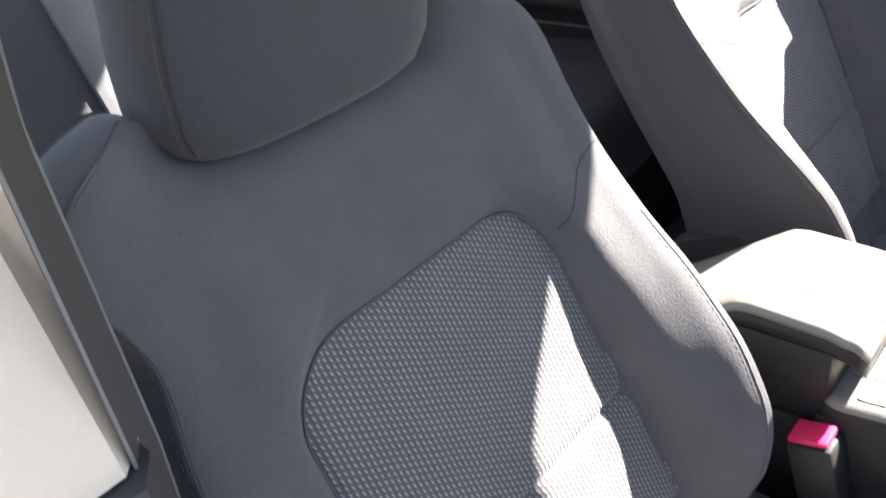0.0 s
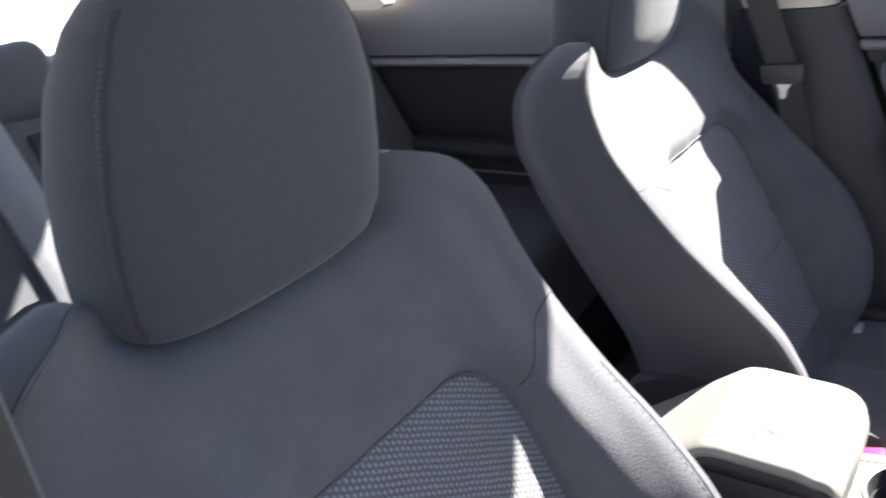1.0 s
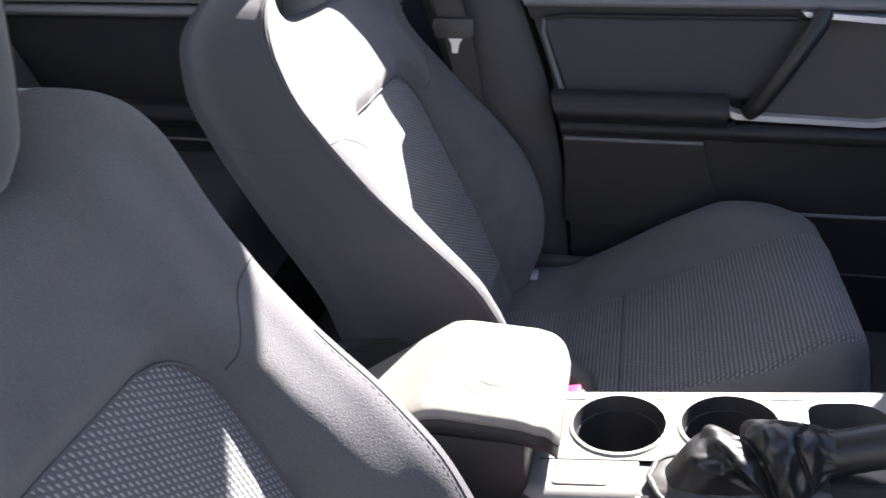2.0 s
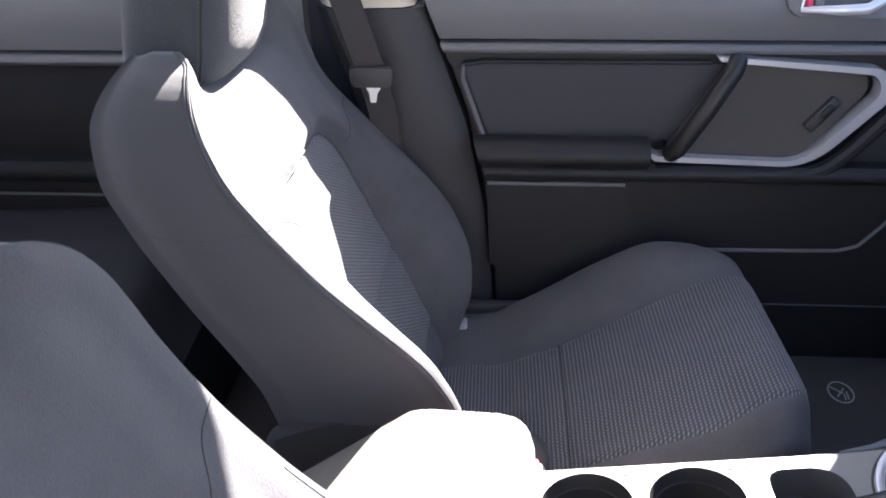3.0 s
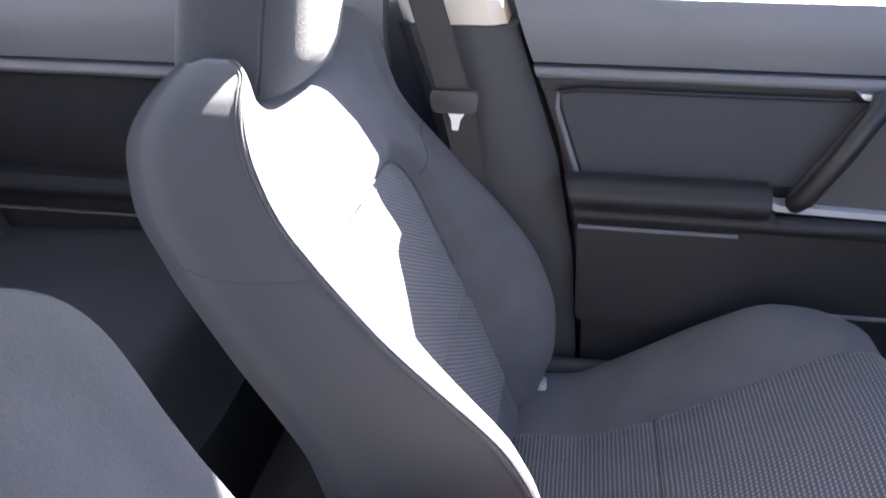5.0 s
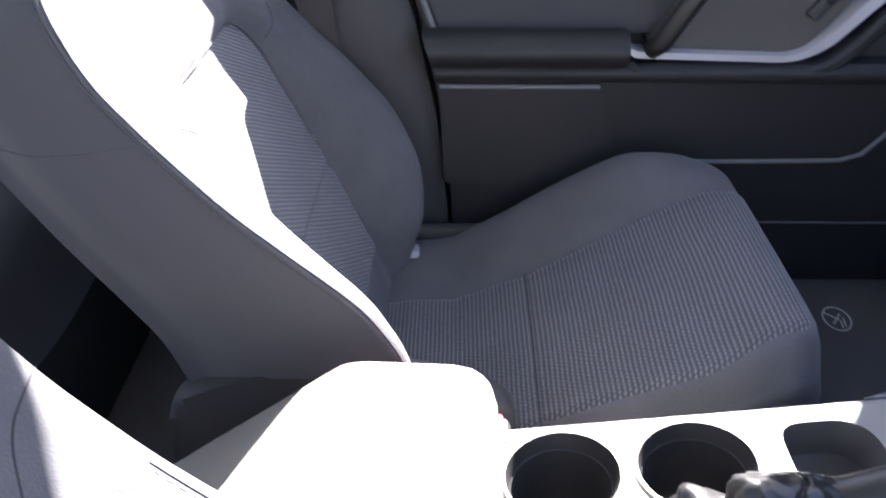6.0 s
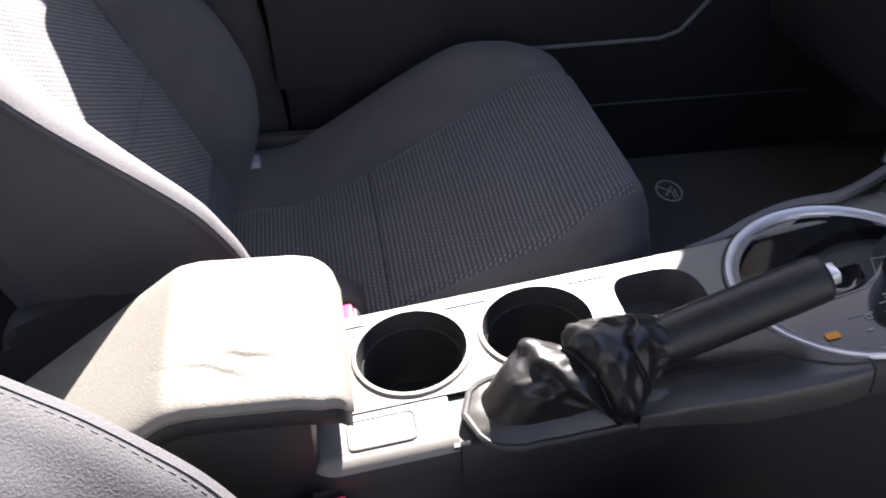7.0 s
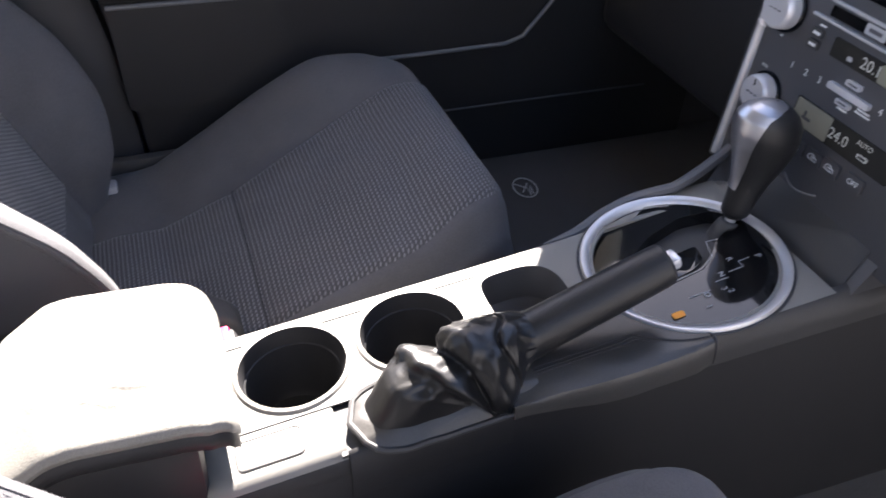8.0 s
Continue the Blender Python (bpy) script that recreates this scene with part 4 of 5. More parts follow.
def face_box(name, x, z, w, h, mat, d=0.002, r=0.001, label=""):
    bm = prism(rounded([(-x - w / 2, z - 0.38 - h / 2), (-x + w / 2, z - 0.38 - h / 2), (-x + w / 2, z - 0.38 + h / 2), (-x - w / 2, z - 0.38 + h / 2)], r, 3), "z", -0.003, d, 0)
    return part(name, put(bm, FACE), mat, stack, label, angle=30)


bm = prism([(-0.150, 0.0), (0.120, 0.0), (0.120, 0.26), (-0.150, 0.26)], "z", -0.16, -0.0005, 0)
part("panel", put(bm, FACE), STACK, stack, "black plastic panel", smooth=False)
for x, sg in ((0.1545, 1), (-0.1245, -1)):
    part("silver_edge", tube([on_stack(x, z, 0.001) for z in (0.372, 0.40, 0.45, 0.5, 0.56, 0.63)], 0.0052, 10), BRIGHT, stack, "satin silver edge strip")
    part("edge_backing", tube([on_stack(x + sg * 0.007, z, -0.006) for z in (0.366, 0.40, 0.45, 0.5, 0.56, 0.63)], 0.0075, 10), BLACKTRIM, stack, "black strip behind the silver edge")
for x, z, r in ((0.128, 0.546, 0.020), (0.118, 0.462, 0.019), (-0.105, 0.546, 0.020), (-0.098, 0.462, 0.019)):
    k = part("dial", put(loft([[(-x + q * math.cos(2 * math.pi * i / 40), z - 0.38 + q * math.sin(2 * math.pi * i / 40), h) for i in range(40)] for q, h in ((r, -0.002), (r, 0.010), (r * 0.95, 0.016), (r * 0.85, 0.018), (r * 0.4, 0.0172))]), FACE), BRIGHT, stack, "silver rotary dial", angle=40)
    part("dial_collar", put(loft([[(-x + q * math.cos(2 * math.pi * i / 40), z - 0.38 + q * math.sin(2 * math.pi * i / 40), h) for i in range(40)] for q, h in ((r * 1.16, -0.002), (r * 1.14, 0.003), (r * 1.02, 0.0035))], cap=False), FACE), GLOSS, k, "gloss black collar", angle=40)
    part("dial_mark", put(prism([(-x - 0.0006, z - 0.38 + r * 0.45), (-x + 0.0006, z - 0.38 + r * 0.45), (-x + 0.0006, z - 0.38 + r * 0.8), (-x - 0.0006, z - 0.38 + r * 0.8)], "z", 0.017, 0.0186), FACE), PLASTIC, k, smooth=False)
    for dx in (-0.006, 0.0, 0.006):
        part("dial_print", put(prism([(-x + dx - 0.0016, z - 0.381), (-x + dx + 0.0016, z - 0.381), (-x + dx + 0.0016, z - 0.3798), (-x + dx - 0.0016, z - 0.3798)], "z", 0.016, 0.0182), FACE), STACK, k, smooth=False)
    face_box("print_bar", x - 0.003, z - r - 0.006, 0.0030, 0.0016, WHITE, 0.0004, 0.0004)
face_box("trim_line", 0.012, 0.573, 0.136, 0.0024, BRIGHT, 0.003, 0.0008)
face_box("trim_line", 0.020, 0.555, 0.150, 0.0024, BRIGHT, 0.003, 0.0008)
face_box("disc_slot", 0.012, 0.5640, 0.13, 0.010, GLOSS, 0.001)
face_box("disc_slot", 0.012, 0.5990, 0.13, 0.026, GLOSS, 0.001)
face_box("badge", 0.0209, 0.5650, 0.024, 0.010, BRIGHT, 0.0024, 0.002, "small silver badge")
face_box("print_bar", 0.0209, 0.5650, 0.015, 0.0035, STACK, 0.0027, 0.0006)
face_box("display", 0.003, 0.5370, 0.114, 0.018, DARKLCD, 0.0015, 0.002, "dark radio display")
face_box("display", -0.020, 0.5370, 0.040, 0.0165, LCD, 0.0019, 0.002, "pale part of the radio display")
word("20.1", 0.0145, DIGITS, stack, FACE @ Matrix.Translation((-0.010, 0.1572, 0.0024)), "digits", "pale display digits")
face_box("print_bar", 0.036, 0.5340, 0.006, 0.004, PRINT, 0.0018, 0.001)
for z, x in ((0.5400, 0.0818), (0.5290, 0.0822)):
    face_box("button", x, z, 0.014, 0.0085, PLASTIC, 0.003, 0.002)
    face_box("print_bar", x, z, 0.009, 0.0028, WHITE, 0.0032, 0.0004)
face_box("print_bar", 0.080, 0.5475, 0.008, 0.0016, WHITE, 0.0004, 0.0004)
for text, x, z in (("1", 0.0976, 0.501), ("2", 0.078, 0.5018), ("3", 0.0594, 0.5028), ("4", -0.0166, 0.5080)):
    word(text, 0.0095, WHITE, stack, FACE @ Matrix.Translation((-x, z - 0.38, 0.0004)))
face_box("button", 0.0205, 0.5060, 0.052, 0.0062, BRIGHT, 0.004, 0.002, "silver rocker button")
face_box("button", 0.0197, 0.5160, 0.018, 0.0056, BRIGHT, 0.003, 0.002, "silver button")
face_box("button", 0.0225, 0.4965, 0.018, 0.0056, BRIGHT, 0.003, 0.002, "silver button")
for x, z, w in ((0.0197, 0.5160, 0.011), (0.0225, 0.4965, 0.011)):
    face_box("print_bar", x, z, w, 0.0016, STACK, 0.0032, 0.0004)
for x, z, w in ((0.0225, 0.4905, 0.012), (0.000, 0.4995, 0.015), (0.000, 0.4965, 0.018)):
    face_box("print_bar", x, z, w, 0.0015, WHITE, 0.0003, 0.0004)
# one display; the dark part is a reflection put into its colour
face_box("display", 0.010, 0.4680, 0.128, 0.026, DARKLCD, 0.0015, 0.002, "climate display")
face_box("display", 0.0485, 0.4680, 0.048, 0.0245, LCD, 0.0020, 0.002, "pale grey part of the climate display, outside the coloured-in reflection")
face_box("symbol", 0.055, 0.4650, 0.012, 0.003, PLASTIC, 0.0023, 0.001)
face_box("symbol", 0.0575, 0.4690, 0.003, 0.006, PLASTIC, 0.0023, 0.001)
word("24.0", 0.0145, DIGITS, stack, FACE @ Matrix.Translation((-0.0115, 0.468 - 0.38, 0.0024)), "digits", "pale display digits")
word("AUTO", 0.0068, DIGITS, stack, FACE @ Matrix.Translation((0.019, 0.4755 - 0.38, 0.0024)), "digits", "pale display lettering")
face_box("symbol", -0.021, 0.4645, 0.013, 0.0045, DIGITS, 0.0022, 0.002)
face_box("symbol", -0.021, 0.4645, 0.009, 0.0022, DARKLCD, 0.0025, 0.001)
for x, z, text in ((0.0536, 0.4360, "A/C"), (0.0288, 0.4370, ""), (0.006, 0.4385, ""), (-0.0239, 0.4405, "OFF")):
    face_box("button", x, z, 0.022, 0.0145, STACK, 0.0022, 0.002)
    if text:
        word(text, 0.0075, WHITE, stack, FACE @ Matrix.Translation((-x, z - 0.38, 0.0026)))
    else:
        # a small car outline
        car = [(-0.0055, -0.0022), (0.0055, -0.0022), (0.0055, 0.0004), (0.0026, 0.0008), (0.0012, 0.0030), (-0.0034, 0.0030), (-0.0055, 0.0006)]
        part("symbol", put(tube([(-x + u, z - 0.38 + v, 0.0025) for u, v in car + car[:1]], 0.00045, 5), FACE), WHITE, stack, "printed white symbol")
        part("symbol", put(tube([(-x + u, z - 0.38 + v, 0.0025) for u, v in ((-0.002, 0.0004), (0.002, 0.0004))], 0.0005, 5), FACE), WHITE, stack, "printed white symbol")
word("FAN", 0.0045, WHITE, stack, FACE @ Matrix.Translation((-0.131, 0.4855 - 0.38, 0.0004)))
fascia = prism(rounded([(-0.135, -0.080), (0.072, -0.080), (0.080, -0.040), (0.086, 0.034), (-0.135, 0.034)], 0.010), "z", -0.055, 0.0030, 0.003)
part("lower_fascia", put(fascia, FACE @ Matrix.Rotation(-0.35, 4, "X")), DARKGREY, stack, "charcoal plastic surround of the pocket")
lid2 = prism(rounded([(-0.095, -0.052), (0.070, -0.052), (0.070, 0.028), (-0.095, 0.028)], 0.008), "z", 0.002, 0.0055, 0.0012)
part("pocket_lid", put(lid2, FACE @ Matrix.Rotation(-0.35, 4, "X")), PLASTIC, stack, "black pocket lid")
part("lid_handle", tube([(0.05 - 0.045 * t, -0.650 + 0.006 * math.sin(t * math.pi), 0.409 - 0.004 * math.sin(t * math.pi)) for t in [i / 10 for i in range(11)]], 0.0010, 8), TRIM_GREY, stack, "thin grey grip edge")
# ---- dashboard and footwell ----
dash = thing("dashboard", "black dashboard over the footwells", "dashboard")
part("pad", box(-0.70, 0.70, -1.20, -0.83, 0.50, 0.76, 0.05, 4), PLASTIC, dash)
part("glovebox", box(0.20, 0.66, -0.86, -0.78, 0.30, 0.56, 0.03, 3), BLACKTRIM, dash, "black glovebox")
tagged(link("wall_front", box(-0.74, 0.74, -1.30, -1.22, -0.02, 0.80, 0), PLASTIC, False), "black bulkhead of the footwell", "wall", kind="structure")
mat_ob = thing("floor_mat", "black carpet floor mat with a small oval badge", "floor mat", (0, 0, 0))
part("mat", prism(rounded([(0.20, -0.30), (0.66, -0.30), (0.66, -1.05), (0.20, -1.05)], 0.05), "z", 0.062, 0.074, 0.004), CARPET, mat_ob)
badge = Matrix.Translation((0.555, -0.632, 0.0745)) @ Matrix.Rotation(radians(-8), 4, "Z")
part("badge_ring", put(frame_prism(oval(0, 0, 0.030, 0.021), oval(0, 0, 0.0275, 0.0185), "z", 0, 0.001), badge), PALE, mat_ob, "pale oval outline", False)
part("badge_bar", put(box(-0.004, 0.022, -0.0012, 0.0012, 0, 0.001, 0), badge @ Matrix.Rotation(0.9, 4, "Z")), PALE, mat_ob, "", False)
part("badge_bar", put(box(-0.016, 0.014, -0.0012, 0.0012, 0, 0.001, 0), badge @ Matrix.Rotation(-0.5, 4, "Z")), PALE, mat_ob, "", False)
part("badge_bar", put(box(-0.022, -0.004, -0.0055, -0.0035, 0, 0.001, 0), badge), PALE, mat_ob, "", False)
part("badge_bar", put(box(-0.018, 0.004, -0.0105, -0.0085, 0, 0.001, 0), badge), PALE, mat_ob, "", False)

# ---- passenger door ----
DX = 0.68
door = thing("door_1", "grey front passenger door with silver pull handle", "car door", kind="structure")


def rear_edge(z):
    """Where the door ends at the pillar, which leans."""
    return lerp([(0.05, -0.06), (0.25, -0.05), (0.45, -0.024), (0.74, 0.08), (0.78, 0.096), (1.24, 0.27)], z)


def trim_depth(v):
    """How far the upper trim stands into the car; its top rolls outwards under the window."""
    return 0.018 + 0.012 * math.sin(v * math.pi * 0.9) - 0.014 * v ** 3 - 0.056 * max(0.0, (v - 0.88) / 0.12) ** 1.4


def span(z0, z1, y_front, depth, name, mat, label="", nu=40, nv=10, gap=0.0):
    bm = grid(nu, nv, lambda u, v: (DX - depth(u, v), y_front + (rear_edge(z0 + (z1 - z0) * v) - gap - y_front) * u, z0 + (z1 - z0) * v), (0.03, 0, 0))
    return part(name, bm, mat, door, label)


part("core", grid(20, 12, lambda u, v: (DX + 0.012, -1.1 + (rear_edge(0.05 + 0.62 * v) + 1.1) * u, 0.05 + 0.62 * v), (0.05, 0, 0)), PLASTIC, door)
span(0.636, 0.735, -1.1, lambda u, v: trim_depth(v), "upper_trim", TRIM_GREY, "grey upper door trim", nv=24)
span(0.618, 0.632, -1.1, lambda u, v: 0.030 + 0.005 * math.sin(v * math.pi), "trim_strip", TRIM_GREY, "grey trim strip", nv=5)
# black strip put in for the shadow under the trim strip
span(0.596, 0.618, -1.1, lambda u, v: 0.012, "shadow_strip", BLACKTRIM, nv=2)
span(0.478, 0.600, -0.40, lambda u, v: 0.018 + 0.004 * math.sin(v * math.pi), "cloth_insert", DOORCLOTH, "dark grey cloth door insert", gap=0.022)
edge = [(rear_edge(z) - 0.014, z) for z in (0.466, 0.50, 0.54, 0.575)] + [(0.006, 0.597), (-0.03, 0.602), (-0.12, 0.602), (-0.25, 0.602), (-0.37, 0.603)]
part("insert_edge", tube([(DX - 0.021, y, z) for y, z in edge[:5]], lambda t: 0.0045 - 0.0015 * t, 8), TRIM_GREY, door, "grey rib at the rear of the cloth insert")
part("insert_edge", tube([(DX - 0.020, y, z) for y, z in edge[4:]], 0.0035, 8), BLACKTRIM, door, "black rib over the cloth insert")
span(0.430, 0.486, -0.285, lambda u, v: 0.030 + 0.045 * math.sin(v * math.pi * 0.80), "armrest_ledge", BLACKTRIM, "black door armrest")
span(0.412, 0.440, -0.70, lambda u, v: 0.034 + 0.010 * math.sin(v * math.pi), "armrest_lip", BLACKTRIM, nv=6)
span(0.06, 0.412, -1.0, lambda u, v: 0.012 + 0.014 * v, "lower_trim", BLACKTRIM, "black lower door trim")
part("pocket_edge", tube([(DX - 0.030, y, 0.404) for y in (-0.034, -0.10, -0.18, -0.257)], 0.0035, 8), TRIM_GREY, door)
part("pocket_face", prism(rounded([(-0.034, 0.404), (-0.257, 0.402), (-0.31, 0.25), (-0.04, 0.25)], 0.01), "x", DX - 0.028, DX - 0.01, 0.0), BLACKTRIM, door, smooth=False)
run = [(-0.326, 0.297), (-0.36, 0.290), (-0.50, 0.291), (-0.615, 0.293), (-0.645, 0.303), (-0.69, 0.357), (-0.73, 0.42)]
part("map_pocket_edge", tube([(DX - 0.032, y, z) for y, z in run], 0.0035, 8), TRIM_GREY, door)
part("sill_line", tube([(DX - 0.020, y, 0.18) for y in (-0.35, -0.6, -0.9)], 0.0022, 6), DARKGREY, door)
bezel = rounded([(-0.372, 0.617), (-0.625, 0.600), (-0.643, 0.560), (-0.537, 0.443), (-0.294, 0.450), (-0.288, 0.466), (-0.300, 0.459), (-0.526, 0.452), (-0.622, 0.563), (-0.610, 0.591), (-0.380, 0.609)],
                [0.003, 0.03, 0.04, 0.05, 0.008, 0.003, 0.008, 0.035, 0.03, 0.025, 0.003], 8)
part("pull_bezel", prism(bezel, "x", DX - 0.042, DX - 0.010, 0.003), BRIGHT, door, "satin silver pull surround", angle=30)
part("pull_recess", prism(rounded([(-0.395, 0.606), (-0.60, 0.590), (-0.608, 0.563), (-0.522, 0.452), (-0.31, 0.460)], 0.02), "x", DX - 0.024, DX + 0.01), RECESS, door, "dark grey-brown recess")
sweep = [(-0.285, 0.428), (-0.42, 0.424), (-0.520, 0.423), (-0.565, 0.434), (-0.60, 0.468), (-0.645, 0.525), (-0.668, 0.566), (-0.668, 0.60)]
part("pull_surround", tube([(DX - 0.030, y, z) for y, z in rounded(sweep, 0.02, 3)], 0.013, 10), BLACKTRIM, door, "black trim that sweeps round the pull")
part("pull_bar", tube([(DX - 0.044, -0.402, 0.614), (DX - 0.058, -0.396, 0.602), (DX - 0.064, -0.362, 0.540), (DX - 0.060, -0.327, 0.478), (DX - 0.044, -0.319, 0.464)], 0.0138, 14), BLACK, door, "black padded pull bar")
switch = box(-0.010, 0.006, -0.030, 0.030, -0.0095, 0.0095, 0.003)
part("window_switch", put(switch, Matrix.Translation((DX - 0.024, -0.545, 0.526)) @ Matrix.Rotation(radians(-52), 4, "X")), PLASTIC, door, "black window switch")
rocker = box(-0.0035, 0.003, -0.012, 0.012, -0.006, 0.006, 0.002)
part("switch_rocker", put(rocker, Matrix.Translation((DX - 0.0345, -0.550, 0.532)) @ Matrix.Rotation(radians(-52), 4, "X")), BLACK, door)


def on_trim(bm):
    """Lays a piece, built with its depth from zero, on the sloping upper trim of the door."""
    for v in bm.verts:
        v.co.x += DX - trim_depth(min(1.0, max(0.0, (v.co.z - 0.636) / 0.099)))
    return bm


plate = rounded([(-0.458, 0.700), (-0.472, 0.727), (-0.63, 0.727), (-0.63, 0.672), (-0.474, 0.673)], [0.016, 0.012, 0.01, 0.01, 0.014])
part("handle_plate", on_trim(prism(plate, "x", -0.006, 0.01, 0.002)), TRIM_GREY, door, "grey handle plate")
cup = rounded([(-0.480, 0.683), (-0.489, 0.722), (-0.606, 0.722), (-0.592, 0.683)], [0.006, 0.010, 0.010, 0.014])
cup_in = rounded([(-0.4835, 0.6865), (-0.492, 0.7185), (-0.602, 0.7185), (-0.589, 0.6865)], [0.006, 0.010, 0.010, 0.014])
part("handle_rim", on_trim(frame_prism(cup, cup_in, "x", -0.0085, 0.0)), BRIGHT, door, "thin chrome rim of the handle cup")
part("handle_recess", on_trim(prism(cup_in, "x", -0.0068, 0.0)), DARKGREY, door, "charcoal handle cup")
part("lever", on_trim(tube([(-0.008, -0.482, 0.6845), (-0.014, -0.50, 0.686), (-0.018, -0.535, 0.686), (-0.018, -0.572, 0.688), (-0.016, -0.592, 0.699), (-0.010, -0.604, 0.722)], lambda t: 0.0035 + 0.0045 * step(0.0, 0.5, t), 12, 0.6)), BRIGHT, door, "chrome door lever")
part("lock_tab", on_trim(box(-0.011, -0.002, -0.4975, -0.4885, 0.690, 0.717, 0.002)), RED, door, "red lock marker")
part("lock_slide", on_trim(box(-0.010, -0.002, -0.513, -0.5, 0.691, 0.716, 0.002)), TRIM_GREY, door, "grey lock slide")
part("window_seal", tube([(DX + 0.066, y, 0.746) for y in (-1.1, -0.7, -0.3, 0.08)], 0.007, 8), TRIM_GREY, door)

rear_door = thing("door_2", "grey rear passenger door", "car door", kind="structure")
for nm, z0, z1, d, mt in (("upper_trim", 0.612, 0.735, 0.030, TRIM_GREY), ("trim_strip", 0.588, 0.606, 0.034, TRIM_GREY), ("insert", 0.43, 0.588, 0.012, REARTRIM_SHADED), ("ledge", 0.395, 0.43, 0.05, REARTRIM_SHADED), ("lower_trim", 0.06, 0.395, 0.014, REARTRIM_SHADED)):
    part(nm, grid(20, 8, lambda u, v: (DX + 0.02 - d - 0.010 * math.sin(v * math.pi), 0.25 + 0.95 * u, z0 + (z1 - z0) * v), (0.04, 0, 0)), mt, rear_door)
part("line", tube([(DX - 0.012, y, 0.363) for y in (0.3, 0.6, 1.0)], 0.003, 8), DARKGREY, rear_door)
part("window_seal", tube([(DX, y, 0.742) for y in (0.25, 0.6, 1.2)], 0.006, 8), PLASTIC, rear_door)

# ---- pillars ----
for nm, sx, out, dy, zj in (("pillar_passenger", 1, 0.0, 0.0, 0.683), ("pillar_driver", -1, -0.010, 0.035, 0.625)):
    pil = thing(nm, "pillar trim, beige above and dark grey below", "pillar", kind="structure")
    part("lower_cover", loft([[(sx * (0.700 + out + q[0]), rear_edge(z) + 0.008 + dy + q[1] * (0.165 + 0.05 * step(0.5, 0.1, z)), z) for q in ((-0.03, 0.0), (-0.045, 0.12), (-0.05, 0.5), (-0.045, 0.88), (-0.02, 1.0), (0.05, 1.0), (0.05, 0.0))] for z in (0.05, 0.2, 0.35, 0.5, 0.6, zj - 0.001)]), PILLAR, pil, "dark grey lower pillar cover")
    part("upper_cover", loft([[(sx * (0.702 + out - 0.10 * step(0.7, 1.15, z) + q[0]), rear_edge(z) + 0.02 + dy + 0.034 * step(0.76, 0.87, z) + q[1] * 0.145, z) for q in ((-0.03, 0.0), (-0.048, 0.12), (-0.053, 0.5), (-0.048, 0.88), (-0.02, 1.0), (0.04, 1.0), (0.04, 0.0))] for z in (zj + 0.001, 0.75, 0.85, 0.95, 1.05, 1.24)]), BEIGE, pil, "beige upper pillar cover")

# ---- seat belts ----
def ribbon(points, width, across):
    """A flat webbing strap along points."""
    pts = [Vector(p) for p in points]
    a = Vector(across).normalized()
    def f(u, v):
        t = v * (len(pts) - 1)
        i = min(int(t), len(pts) - 2)
        return pts[i].lerp(pts[i + 1], t - i) + a * width * (u - 0.5)
    return f


def webbing(points, width, across, mat, parent, edge):
    """A strap with its two woven edges."""
    a = Vector(across).normalized()
    part("webbing", grid(4, 30, ribbon(points, width, across), (0.0012 * (1 if points[0][0] > 0 else -1), 0.0004, 0.0004)), mat, parent)
    for sg in (-1, 1):
        part("woven_edge", tube([Vector(q) + a * sg * width * 0.49 for q in points], 0.0011, 6), edge, parent, "woven edge of the strap")


belt = thing("seat_belt", "dark grey seat belt hanging at the passenger pillar", "seat belt")
webbing([(0.585, 0.250, 1.05), (0.590, 0.225, 0.87), (0.596, 0.192, 0.765), (0.612, 0.143, 0.60), (0.630, 0.128, 0.52), (0.655, 0.11, 0.30), (0.67, 0.10, 0.12)], 0.044, (0.05, -1, 0), BELT, belt, BELT)
part("tongue", prism(rounded([(-0.033, -0.014), (0.033, -0.014), (0.030, 0.016), (-0.030, 0.016)], 0.006), "z", -0.007, 0.007, 0.003), PLASTIC, belt, "black plastic tongue grip").matrix_local = \
    Matrix.Translation((0.608, 0.142, 0.592)) @ Matrix.Rotation(-math.pi / 2, 4, "Y") @ Matrix.Rotation(math.pi / 2, 4, "Z")
part("tongue_plate", prism(rounded([(-0.014, 0.010), (0.012, 0.010), (0.006, 0.022), (0.005, 0.036), (-0.004, 0.036), (-0.006, 0.022)], 0.002), "z", -0.0012, 0.0012), SILVER, belt, "bare metal tongue").matrix_local = \
    Matrix.Translation((0.606, 0.140, 0.588)) @ Matrix.Rotation(-math.pi / 2, 4, "Y") @ Matrix.Rotation(math.pi / 2, 4, "Z")
belt2 = thing("seat_belt", "dark brown-grey seat belt hanging beside the driver seat", "seat belt")
webbing([(-0.596, 0.155, 1.05), (-0.642, 0.120, 0.785), (-0.641, 0.115, 0.60), (-0.66, 0.10, 0.3), (-0.67, 0.09, 0.1)], 0.047, (0.60, 0.80, 0), BELT, belt2, TRIM_GREY)
buckle = thing("seat_belt_buckle", "seat belt buckle with a red release button", "buckle")
part("housing", box(-0.020, 0.020, -0.034, 0.012, -0.10, 0.0, 0.006), BLACKTRIM, buckle, "black housing")
part("release_button", box(-0.017, 0.017, -0.030, 0.010, 0.0005, 0.007, 0.003), RED, buckle, "glossy red button")
buckle.matrix_world = Matrix.Translation((-0.098, -0.052, 0.262)) @ Matrix.Rotation(radians(-15), 4, "X")
copy_thing(buckle, Matrix.Translation((0.118, -0.075, 0.265)) @ Matrix.Rotation(radians(-15), 4, "X"))

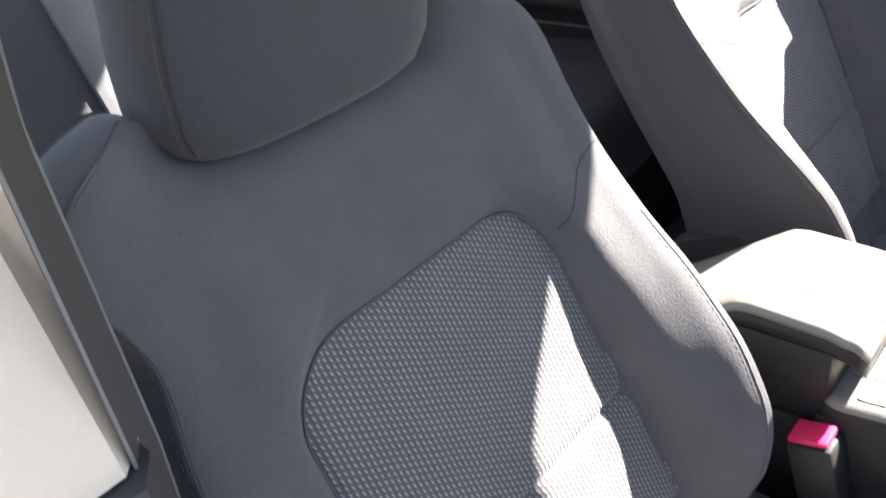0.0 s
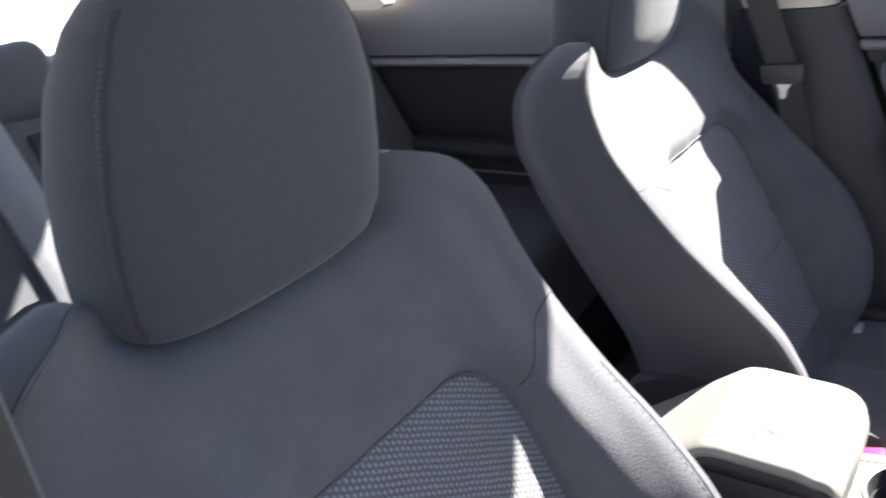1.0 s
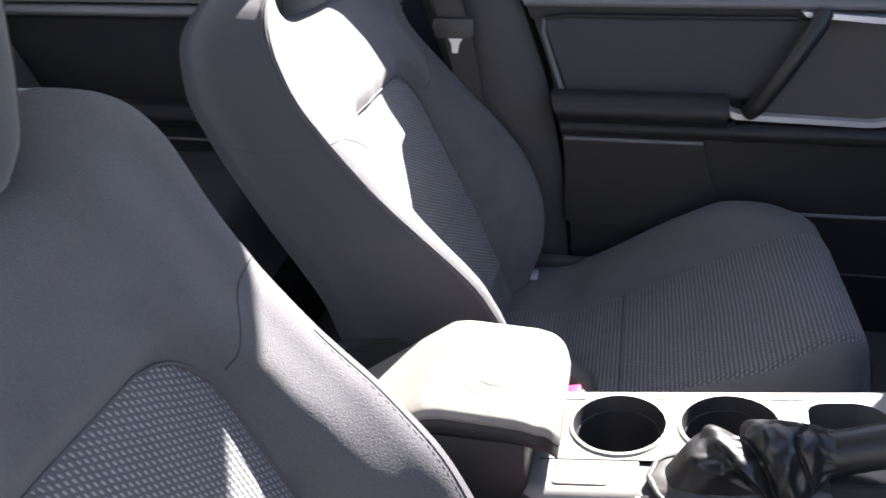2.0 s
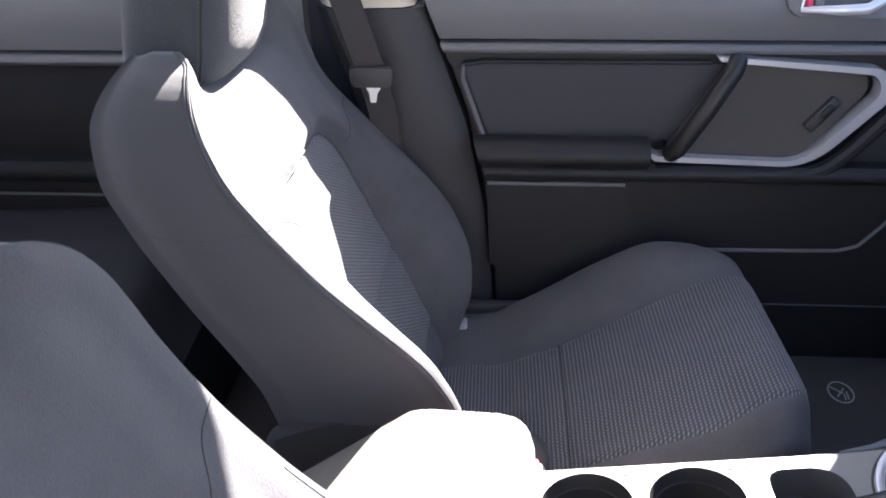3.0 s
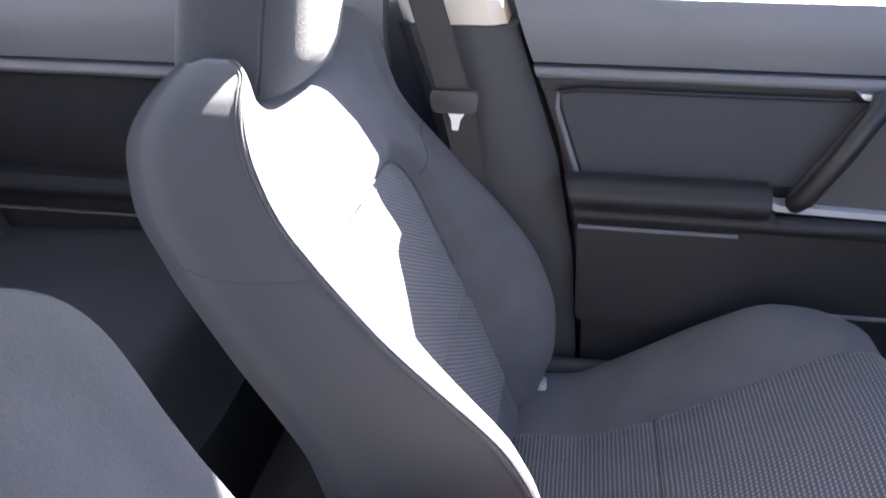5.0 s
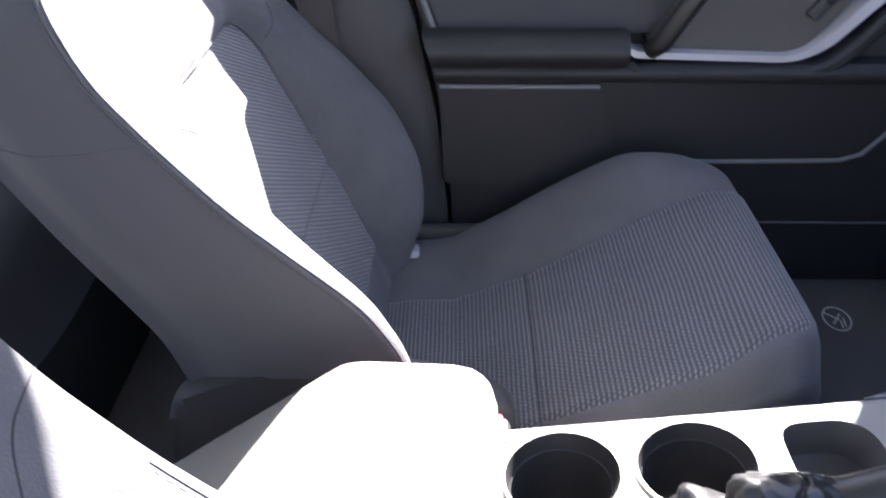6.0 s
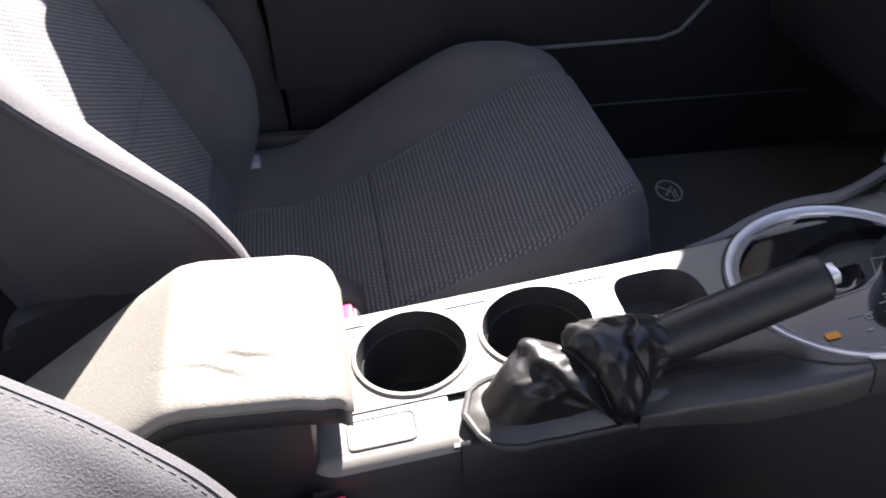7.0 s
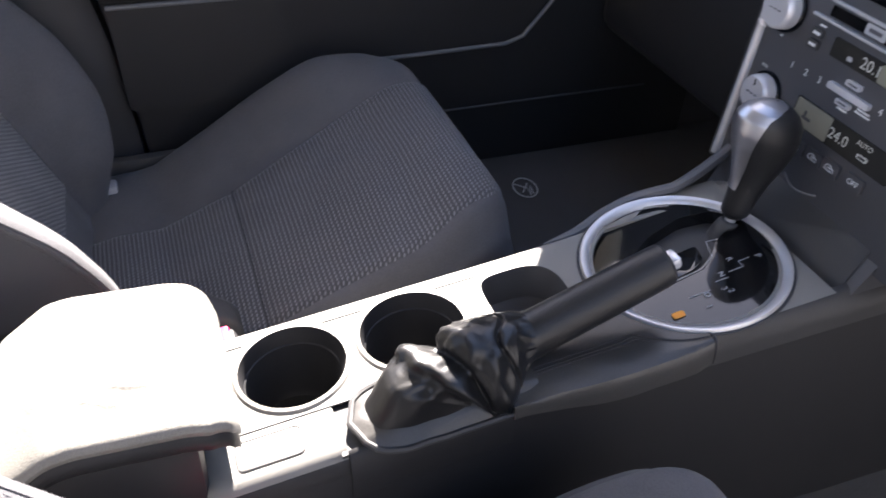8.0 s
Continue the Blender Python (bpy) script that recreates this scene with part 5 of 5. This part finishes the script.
# ---- rear bench ----
bench = thing("rear_bench", "dark grey cloth rear bench seat", "car seat")
# same cloth as the backrest, coloured darker to stand for shade
part("cushion", grid(40, 30, lambda u, v: (-0.66 + 1.32 * u, 0.40 + 0.60 * v, 0.335 - 0.05 * (1 - step(0, 0.18, v)) ** 2 * 2 - 0.03 * v + 0.012 * math.sin(u * math.pi * 4) ** 2 + 0.02 * step(0.1, 0, u) + 0.02 * step(0.9, 1, u)), (0, 0, -0.2)), BENCH_DARK_SHADED, bench)
part("backrest", grid(40, 30, lambda u, v: (-0.66 + 1.32 * u, 0.86 + 0.24 * v - 0.015 * math.sin(u * math.pi * 4) ** 2, 0.28 + 0.46 * v), (0, 0.12, 0)), BENCH, bench)
part("headrest", put(box(-0.10, 0.10, -0.045, 0.045, -0.065, 0.065, 0.035, 4), Matrix.Translation((-0.125, 1.11, 0.735)) @ Matrix.Rotation(-0.25, 4, "X")), BENCH, bench)
for x in (-0.185, 0.185):
    part("bolster", grid(6, 30, lambda u, v: (x - 0.034 + 0.068 * u, 0.842 + 0.245 * v - 0.012 * math.sin(u * math.pi), 0.30 + 0.45 * v), (0, 0.03, 0)), BOLSTER, bench, "lighter grey raised strip")
part("armrest_panel", grid(10, 20, lambda u, v: (-0.125 + 0.25 * u, 0.888 + 0.155 * v - 0.004 * math.sin(u * math.pi), 0.36 + 0.31 * v), (0, 0.03, 0)), BENCH_DARK_SHADED, bench, "folded dark armrest")
tagged(link("wall_rear", grid(10, 4, lambda u, v: (-0.72 + 1.44 * u, 1.12 + 0.4 * v, 0.72 + 0.0 * v), (0, 0, -0.03)), PLASTIC), "black parcel shelf behind the rear bench", "shelf", kind="structure")

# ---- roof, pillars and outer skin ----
# ahead of v 0.23 the roof dips into an added flap that blocks light
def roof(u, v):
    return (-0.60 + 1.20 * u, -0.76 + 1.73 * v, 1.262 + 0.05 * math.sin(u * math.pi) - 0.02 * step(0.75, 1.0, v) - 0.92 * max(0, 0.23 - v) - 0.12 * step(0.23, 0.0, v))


tagged(link("ceiling", grid(20, 16, lambda u, v: roof(u, 0.23 + 0.77 * v), (0, 0, 0.03)), HEADLINER), "pale roof lining", "ceiling", kind="structure")
# unseen flap added to hold back light and stay dark in reflections
tagged(link("windscreen_header", grid(20, 8, lambda u, v: roof(u, 0.135 + 0.094 * v), (0, 0, 0.03)), BLACKTRIM), "unseen black band added over the windscreen to block light", "trim", kind="structure")
for sx in (-1, 1):
    tagged(link("pillar_front", tube([(sx * 0.785, -0.95, 0.71), (sx * 0.772, -0.83, 0.815), (sx * 0.752, -0.705, 0.928), (sx * 0.716, -0.630, 1.026), (sx * 0.685, -0.572, 1.072), (sx * 0.655, -0.45, 1.165), (sx * 0.62, -0.33, 1.245), (sx * 0.60, -0.24, 1.30)], 0.046, 14), BEIGE), "beige windscreen pillar", "pillar", kind="structure")
    tagged(link("roof_rail", tube([(sx * 0.60, -0.26, 1.257), (sx * 0.60, 0.2, 1.257), (sx * 0.58, 0.7, 1.27), (sx * 0.56, 0.97, 1.19)], 0.03, 12), BEIGE), "beige roof rail", "roof rail", kind="structure")
tagged(link("wall_outer_skin", grid(12, 3, lambda u, v: (0.735, -1.3 + 2.7 * u, 0.0 + 0.722 * v), (0.03, 0, 0)), PAINT), "outer skin of the doors", "wall", kind="structure")
mirror = thing("door_mirror", "dark door mirror outside the passenger window", "mirror")
part("shell", put(box(-0.10, 0.10, -0.05, 0.05, -0.065, 0.065, 0.03, 3), Matrix.Translation((0.90, -0.74, 0.84))), PAINT, mirror)
part("foot", box(0.75, 0.82, -0.76, -0.70, 0.745, 0.80, 0.01), PLASTIC, mirror)
tagged(link("wall_driver_sill", box(-0.74, -0.66, -1.2, 0.3, -0.05, 0.12, 0.01), PLASTIC), "black door sill on the driver side", "sill", kind="structure")
tagged(link("wall_rear_quarter", box(-0.74, -0.70, 0.25, 1.3, 0.0, 0.735, 0.01), PLASTIC), "dark rear door on the driver side", "wall", kind="structure")

# mirror corner trim; its added tall top keeps sun off the driver cushion
for sx in (1,):
    tagged(link("pillar_corner", prism(rounded([(-1.15, 0.70), (-0.455, 0.738), (-0.475, 0.785), (-0.560, 0.845), (-0.638, 0.885), (-0.676, 0.925), (-0.668, 0.96), (-0.628, 1.035), (-0.655, 1.17), (-0.80, 1.24), (-1.15, 1.10)], 0.02), "x", sx * 0.715 - 0.012, sx * 0.715 + 0.012, 0.003), PLASTIC), "black corner trim at the windscreen pillar, its unseen top added to block sun", "pillar trim", kind="structure")
# unseen rear pillars added so less light falls on the bench
for sx in (-1, 1):
    tagged(link("pillar_rear", prism(rounded([(0.92, 0.72), (1.12, 1.22), (1.02, 1.26), (1.45, 1.10), (1.6, 0.72)], 0.02), "x", sx * 0.63 - 0.02, sx * 0.63 + 0.02, 0.004), BEIGE), "unseen beige rear pillar added to cut light on the rear bench", "pillar", kind="structure")

# ---- parked car outside ----
parked = thing("parked_car", "dark car parked on the sunlit ground outside, paint lightened for haze", "car")
prof = [(-1.3, -0.10), (-1.32, 0.10), (-1.25, 0.32), (-0.6, 0.45), (0.1, 0.95), (1.2, 0.98), (1.9, 0.5), (2.3, 0.42), (2.35, -0.1)]
part("body", prism(rounded([(y + 1.0, z) for y, z in prof], 0.12), "x", 4.6, 6.2, 0.06, 3), HAZED_PAINT, parked)
for y in (0.24, 2.95):
    w = part("wheel", disc((4.58, y, -0.06), 0.32, 0.2, "x"), TYRE, parked)
    part("rim", disc((4.57, y, -0.06), 0.21, 0.02, "x"), BRIGHT, w)
    for k in range(7):
        bm = box(-0.015, 0.0, -0.018, 0.018, 0.04, 0.20, 0.004)
        part("spoke", put(bm, Matrix.Translation((4.566, y, -0.06)) @ Matrix.Rotation(k * 2 * math.pi / 7, 4, "X")), SILVER, w)
